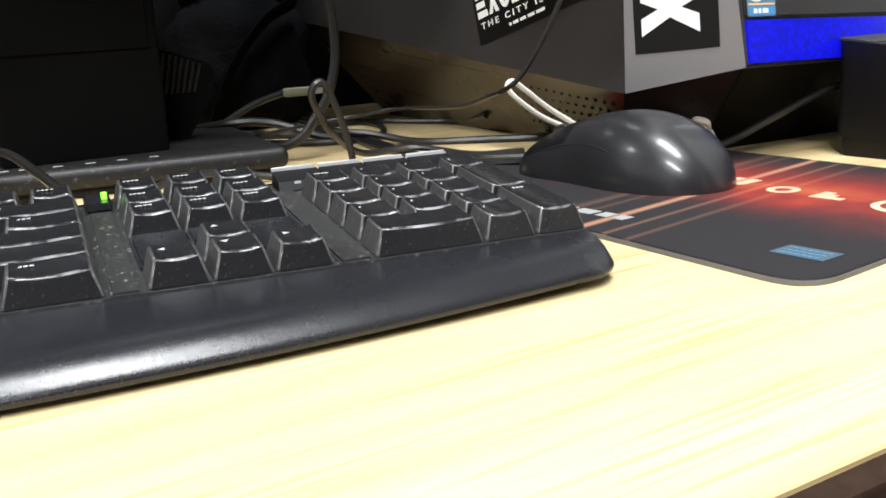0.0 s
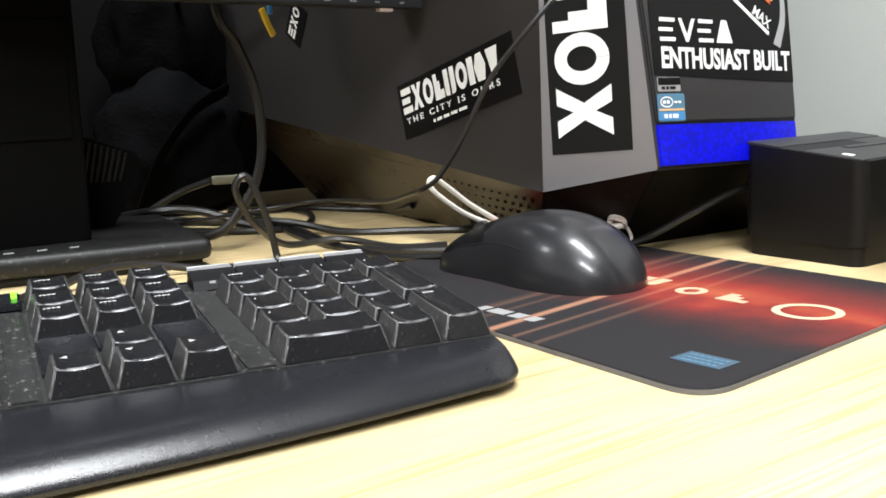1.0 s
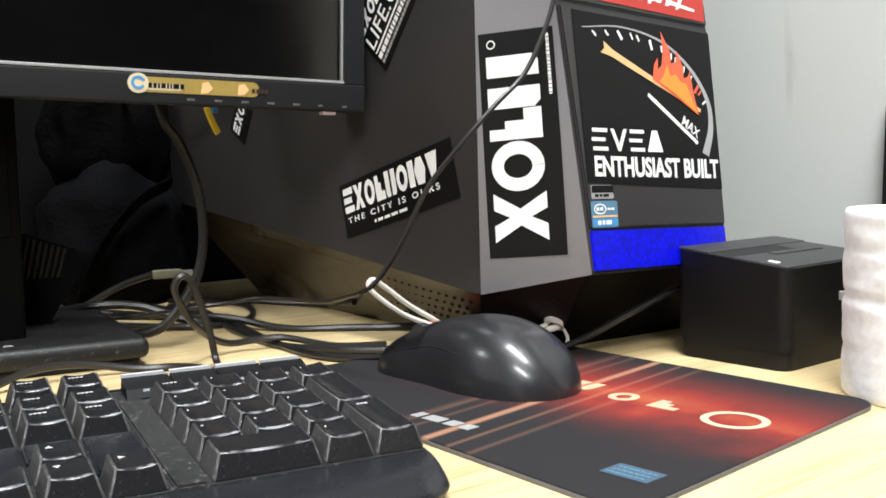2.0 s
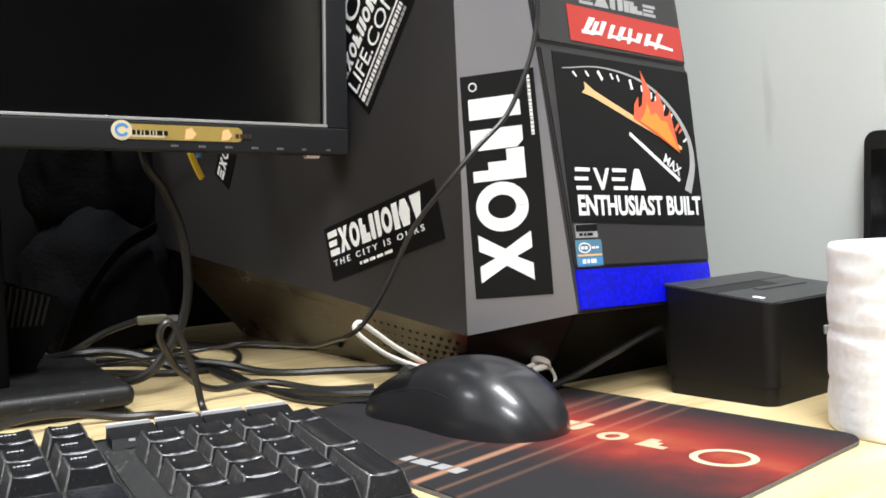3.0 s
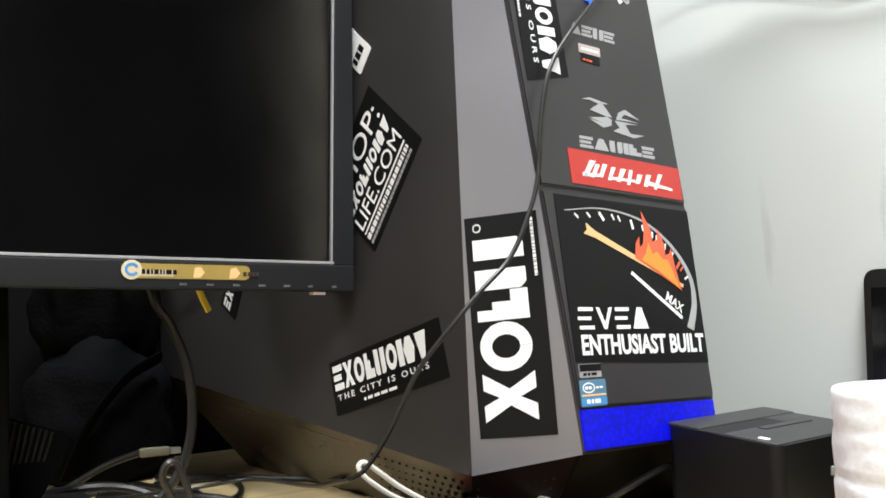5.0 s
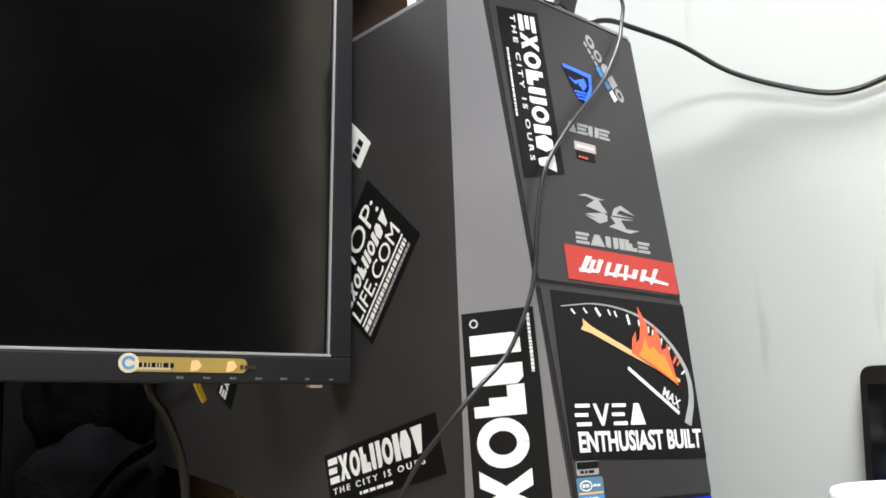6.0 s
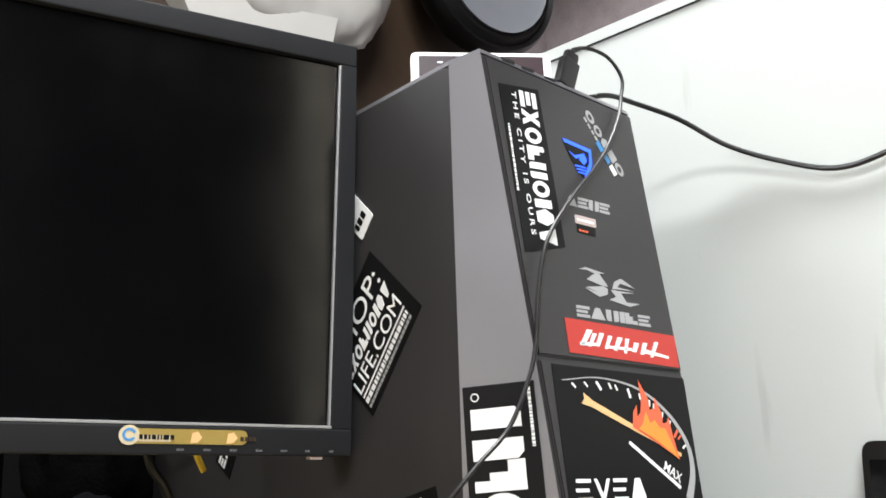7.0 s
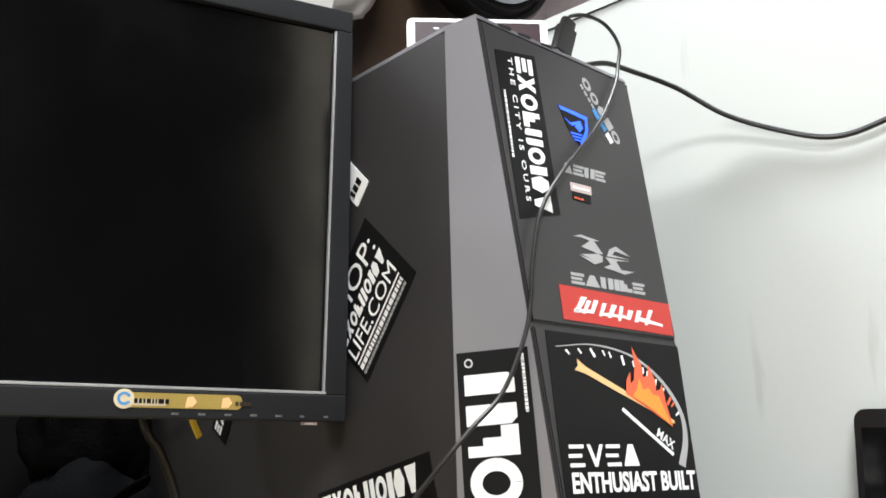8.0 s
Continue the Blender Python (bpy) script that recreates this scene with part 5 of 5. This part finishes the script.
part("slot_flap", sloped(dock_box(-0.040, -0.034, 0.040, 0.100, 0.0722, 0.0732, 0.0003)), DUSTTOP, dock)
part("status_light", sloped(dock_box(-0.020, -0.013, 0.008, 0.012, 0.0722, 0.0732, 0.0003)), WHITE, dock, "small white status light")
part("switch", dock_box(-0.001, 0.0012, 0.060, 0.068, 0.040, 0.046, 0.0006), LGREY, dock)

# ---- paper roll, and the black slab beyond it ----
rc = (0.5920, 0.2430)
rnd = random.Random(4)
prof = [(0.020, 0.0), (0.054, 0.0), (0.0555, 0.002)] + [(0.0555, 0.003 + k * 0.0025) for k in range(1, 41)] + [(0.0545, 0.1050), (0.020, 0.1055), (0.0195, 0.1050)]
roll = thing("paper_roll", "white embossed tissue paper roll standing on the desk", "paper roll", (rc[0], rc[1], 0))
bm = lathe(rc[0], rc[1], prof, 144)
for v in bm.verts:
    r = Vector((v.co.x - rc[0], v.co.y - rc[1], 0))
    if r.length > 0.05:
        waist = sum(d * math.exp(-((v.co.z - h - 0.0015 * noise.noise(v.co * 25)) / 0.0022) ** 2) for h, d in ((0.028, 0.0006), (0.057, 0.0016), (0.083, 0.0008)))
        ripple = 0.0007 * noise.noise(Vector((v.co.x * 50, v.co.y * 50, v.co.z * 130))) + 0.0003 * noise.noise(v.co * 420)
        v.co += r.normalized() * (ripple - waist)
part("tissue_wrap", bm, PAPER, roll, angle=80)
part("core", lathe(rc[0], rc[1], [(0.0195, 0.001), (0.0195, 0.1045), (0.0185, 0.1045), (0.0185, 0.001)], 32), TAN, roll, "cardboard core")
phone = thing("desk_tablet", "black rounded slab leaning against the white partition", "tablet", (0.7155, 0.30, 0))
mph = frame_at((0.7035, 0.342, 0.0), (0, -1, 0), (0.035, 0, 1), 0)
part("case", slab(mph, rect(0.12, 0.175, 0.008), 0.004, 0.004, 0.001), DOCKM, phone)
part("screen", slab(mph @ Matrix.Translation((0.006, 0.012, 0.0041)), rect(0.108, 0.150), 0.0004), SCREEN, phone)

# ---- monitor ----
mon = thing("monitor", "black desktop monitor, switched off, with a gold sticker on its bezel", "monitor", (0.2, 0.66, 0))
mm = Matrix.Translation((0.4400, 0.5970, 0.0)) @ Matrix.Rotation(radians(-11.0), 4, "Z") @ Matrix.Rotation(radians(1.9), 4, "Y")
MW, Z0, Z1, BZ = 0.570, 0.1710, 0.4920, 0.0180


def mbox(u0, u1, v0, v1, z0, z1, bevel=0.001, seg=2):
    return moved(box(u0, u1, v0, v1, z0, z1, bevel, seg), mm)


part("back_cover", mbox(-MW, -0.006, 0.012, 0.045, Z0 + 0.002, Z1 - 0.002, 0.006), MONM, mon)
part("bezel_bottom", mbox(-MW, -0.0010, 0.0, 0.0125, Z0, Z0 + 0.0200, 0.0018), MONM, mon)
part("bezel_top", mbox(-MW, -0.0050, 0.0, 0.0125, Z1 - BZ, Z1, 0.0018), MONM, mon)
edge = box(-BZ, 0, 0.0003, 0.0125, Z0 + 0.0196, Z1 - BZ + 0.0004, 0.0012)
for v in edge.verts:
    if v.co.x > -BZ / 2:
        v.co.x -= 0.0010 + 0.0040 * (v.co.z - Z0) / (Z1 - Z0)
part("bezel_side", moved(edge, mm), MONM, mon)
part("bezel_side", mbox(-MW, -MW + BZ, 0.0003, 0.0125, Z0 + 0.0196, Z1 - BZ + 0.0004, 0.0012), MONM, mon)
part("trim_line", mbox(-MW + BZ, -BZ + 0.0018, 0.0006, 0.004, Z0 + 0.0202, Z0 + 0.0222, 0.0003), SILVER, mon, "silver inner trim")
part("trim_line", mbox(-BZ - 0.0018, -BZ - 0.0002, 0.0008, 0.004, Z0 + 0.0224, Z1 - BZ - 0.0004, 0.0003), SILVER, mon, "silver inner trim")
part("screen", mbox(-MW + BZ - 0.001, -BZ + 0.001, 0.0050, 0.012, Z0 + 0.019, Z1 - BZ + 0.001, 0.0), SCREEN, mon, "dark switched-off screen")
mf = mm @ frame_at((0, 0, 0), (1, 0, 0), (0, 0, 1))
st = part("sticker", slab(mf, rect(0.0830, 0.0100, 0.0040, -0.1640, Z0 + 0.0074), 0.0005), GOLD, mon, "gold foil bezel sticker with plain marks")
o = [(-0.1620 + 0.0068 * math.cos(a), Z0 + 0.0130 + 0.0066 * math.sin(a)) for a in [2 * math.pi * k / 24 for k in range(24)]]
part("mark", slab(mf @ Matrix.Translation((0, 0, 0.0006)), o, 0.0003), CREAM, st)
o, i = ring2d(0.0046, 0.0044, 20, 330, 0.0017, 20, -0.1620, Z0 + 0.0132)
part("mark", band(mf @ Matrix.Translation((0, 0, 0.0010)), o, i, 0.0002), BLUEP, st)
part("mark", slab(mf @ Matrix.Translation((0, 0, 0.0006)), rect(0.022, 0.0046, 0.001, -0.1560, Z0 + 0.0088), 0.0002), CREAM, st)
bars(st, mf, -0.1555, Z0 + 0.0102, 0.024, 0.0032, 8, INK, z=0.0009)
for x in (-0.1210, -0.0960):
    part("mark", slab(mf @ Matrix.Translation((0, 0, 0.0006)), [(x, Z0 + 0.008), (x + 0.005, Z0 + 0.0085), (x + 0.008, Z0 + 0.012), (x + 0.005, Z0 + 0.016), (x + 0.001, Z0 + 0.015)], 0.0002), TAN, st)
bars(st, mf, -0.0860, Z0 + 0.0100, 0.012, 0.0030, 4, BROWN, z=0.0006)
for k in range(7):
    bars(mon, mf, -0.1300 + k * 0.0185, Z0 + 0.0030, 0.0052 if k < 5 else 0.0035, 0.0015, 3, DIMPRINT, z=0.0002)
part("power_button", mbox(-0.0330, -0.0230, 0.002, 0.010, Z0 - 0.0022, Z0 + 0.0006, 0.0006), PALEPINK, mon, "beige power button")
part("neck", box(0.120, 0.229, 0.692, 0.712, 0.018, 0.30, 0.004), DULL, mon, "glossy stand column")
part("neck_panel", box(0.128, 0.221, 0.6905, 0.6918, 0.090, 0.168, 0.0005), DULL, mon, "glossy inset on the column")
ms = Matrix.Translation((0.2920, 0.6360, 0)) @ Matrix.Rotation(radians(-9), 4, "Z")
part("stand_base", moved(box(-0.36, 0.0, 0.0, 0.185, 0.0055, 0.0200, 0.0055, 3), ms), plastic("dusty_stand_base", (0.010, 0.010, 0.010), 0.45, 0.5, 700, 0.2, dust=0.20, spec=0.3), mon, "dusty black stand base")
part("stand_foot", moved(box(-0.35, -0.006, 0.006, 0.180, 0.0, 0.0065, 0.002), ms), DOCKM, mon)
for k in range(6):
    part("mark", slab(ms @ Matrix.Translation((0, 0, 0.0201)), rect(0.006 if k else 0.014, 0.004, 0, -0.19 + k * 0.020, 0.016), 0.0002), LGREY, mon)

# ridged black gadget on the stand base
gad = thing("ridged_gadget", "black plastic gadget with a ridged grip on the stand base", "gadget", (0.23, 0.77, 0.02))
mg = Matrix.Translation((0.225, 0.7520, 0.0202)) @ Matrix.Rotation(radians(-9), 4, "Z")
part("body", moved(loft([[(-0.03, 0.0, 0), (0.036, 0.0, 0), (0.036, 0.018, 0), (-0.03, 0.018, 0)], [(-0.03, 0.0, 0.030), (0.056, 0.001, 0.031), (0.056, 0.017, 0.031), (-0.03, 0.018, 0.030)],
                         [(-0.03, 0.0005, 0.078), (0.060, 0.0005, 0.047), (0.060, 0.0175, 0.047), (-0.03, 0.0175, 0.078)], [(-0.028, 0.004, 0.085), (0.056, 0.004, 0.0545), (0.056, 0.014, 0.0545), (-0.028, 0.014, 0.085)]]), mg), DULL, gad, angle=20)
for k in range(11):
    x = 0.006 + k * 0.0042
    z = 0.0660 - 0.36 * (x - 0.016)
    part("ridge", moved(loft([[(x - 0.006, -0.0016, 0.034), (x - 0.004, -0.0016, 0.034), (x - 0.004, 0.002, 0.034), (x - 0.006, 0.002, 0.034)],
                              [(x, -0.0016, z), (x + 0.002, -0.0016, z), (x + 0.002, 0.002, z), (x, 0.002, z)]]), mg), DOCKM, gad)

# ---- backpack and bags behind ----
bag = thing("backpack", "dark grey nylon backpack slumped behind the monitor", "bag", (0.40, 0.95, 0))


def lump(cx, cy, cz, rx, ry, rz, seed, amp=0.18, n=28):
    rings = []
    for i in range(n + 1):
        th = math.pi * (0.02 + 0.96 * i / n)
        ring = []
        for j in range(n * 2):
            ph = math.pi * j / n
            d = Vector((math.sin(th) * math.cos(ph), math.sin(th) * math.sin(ph), math.cos(th)))
            k = 1 + amp * noise.noise(d * 1.7 + Vector((seed, 0, 0))) + amp * 0.35 * noise.noise(d * 5 + Vector((0, seed, 0)))
            ring.append((cx + rx * d.x * k, cy + ry * d.y * k, max(0.0005, cz + rz * d.z * k)))
        rings.append(ring)
    return loft(rings)


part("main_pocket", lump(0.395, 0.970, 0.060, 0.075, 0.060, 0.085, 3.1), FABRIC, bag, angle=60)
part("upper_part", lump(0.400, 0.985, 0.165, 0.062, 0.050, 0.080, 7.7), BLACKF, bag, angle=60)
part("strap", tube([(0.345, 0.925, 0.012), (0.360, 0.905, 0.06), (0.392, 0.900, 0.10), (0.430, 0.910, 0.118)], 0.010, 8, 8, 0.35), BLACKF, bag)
clip = thing("cable_tie", "yellow and blue plastic clips behind the monitor", "clip", (0.40, 0.76, 0.15))
part("yellow_clip", tube([(0.394, 0.750, 0.182), (0.398, 0.750, 0.172), (0.404, 0.751, 0.161)], 0.0040, 8, 6, 0.6), YELLOW, clip)
part("blue_clip", tube([(0.400, 0.755, 0.212), (0.403, 0.755, 0.196), (0.404, 0.755, 0.178)], 0.0034, 8, 6, 0.6), BLUEP, clip)
part("clip_lead", tube([(0.400, 0.755, 0.215), (0.392, 0.82, 0.25), (0.40, 0.95, 0.20)], 0.003), CABLEM, clip)

# ---- things above and behind the tower ----
tab = thing("white_phone", "white-framed phone with a dark red display standing on the tower", "phone", (0.50, 0.51, 0.443))
mt = frame_at((0.4590, 0.5370, 0.4425), (0.0886, -0.0620, 0.0), (0.05, 0.08, 1), 0)
part("frame", slab(mt, rect(0.1070, 0.0285, 0.004), 0.002, 0.005, 0.0008), WHITE, tab)
part("display", slab(mt @ Matrix.Translation((0, 0, 0.0021)), rect(0.0950, 0.0215, 0, 0.006, 0.0035), 0.0003), DARKSCR, tab, "dark red reflecting display")
part("mark", slab(mt @ Matrix.Translation((0, 0, 0.0025)), rect(0.004, 0.0012, 0, 0.020, 0.019), 0.0002), WHITE, tab)
setting("cupboard_wall", box(0.30, 1.36, 1.42, 1.46, -0.89, 2.0), BROWN, "dark brown wooden cupboard front behind the desk")
fan = thing("round_fan", "black round ring with a grey dish, hanging behind the tower", "speaker", (1.15, 1.30, 0.82))
mfan = Matrix.Translation((1.280, 1.34, 1.098)) @ Matrix.Rotation(radians(90), 4, "X")
part("ring", moved(lathe(0, 0, [(0.128, -0.02), (0.165, -0.03), (0.178, -0.01), (0.178, 0.015), (0.170, 0.030), (0.160, 0.024), (0.150, 0.036), (0.138, 0.036), (0.130, 0.010)], 56), mfan), DOCKM, fan)
part("dish", moved(lathe(0, 0, [(0.001, 0.020), (0.08, 0.024), (0.130, 0.036), (0.139, 0.042), (0.137, 0.030), (0.08, 0.014), (0.001, 0.010)], 56), mfan), DISHM, fan, "blue-grey dish")
part("bracket", box(1.265, 1.295, 1.36, 1.42, 1.07, 1.13, 0.004), DOCKM, fan)
pbag = thing("plastic_bag", "crumpled white plastic bag hanging behind the monitor", "bag", (0.72, 1.30, 0.76))
part("bag_body", lump(0.84, 1.33, 1.02, 0.19, 0.07, 0.19, 1.3, 0.22, 24), BAGM, pbag, angle=70)
part("bag_corner", loft([[(0.62, 1.30, 0.86), (0.90, 1.29, 0.88), (0.90, 1.33, 0.88), (0.62, 1.35, 0.86)], [(0.66, 1.295, 0.78), (0.875, 1.29, 0.765), (0.875, 1.31, 0.765), (0.66, 1.32, 0.78)]]), BAGM, pbag, angle=70)
part("hook", tube([(0.76, 1.33, 1.08), (0.76, 1.36, 1.14), (0.76, 1.42, 1.13)], 0.006), SILVER, pbag)
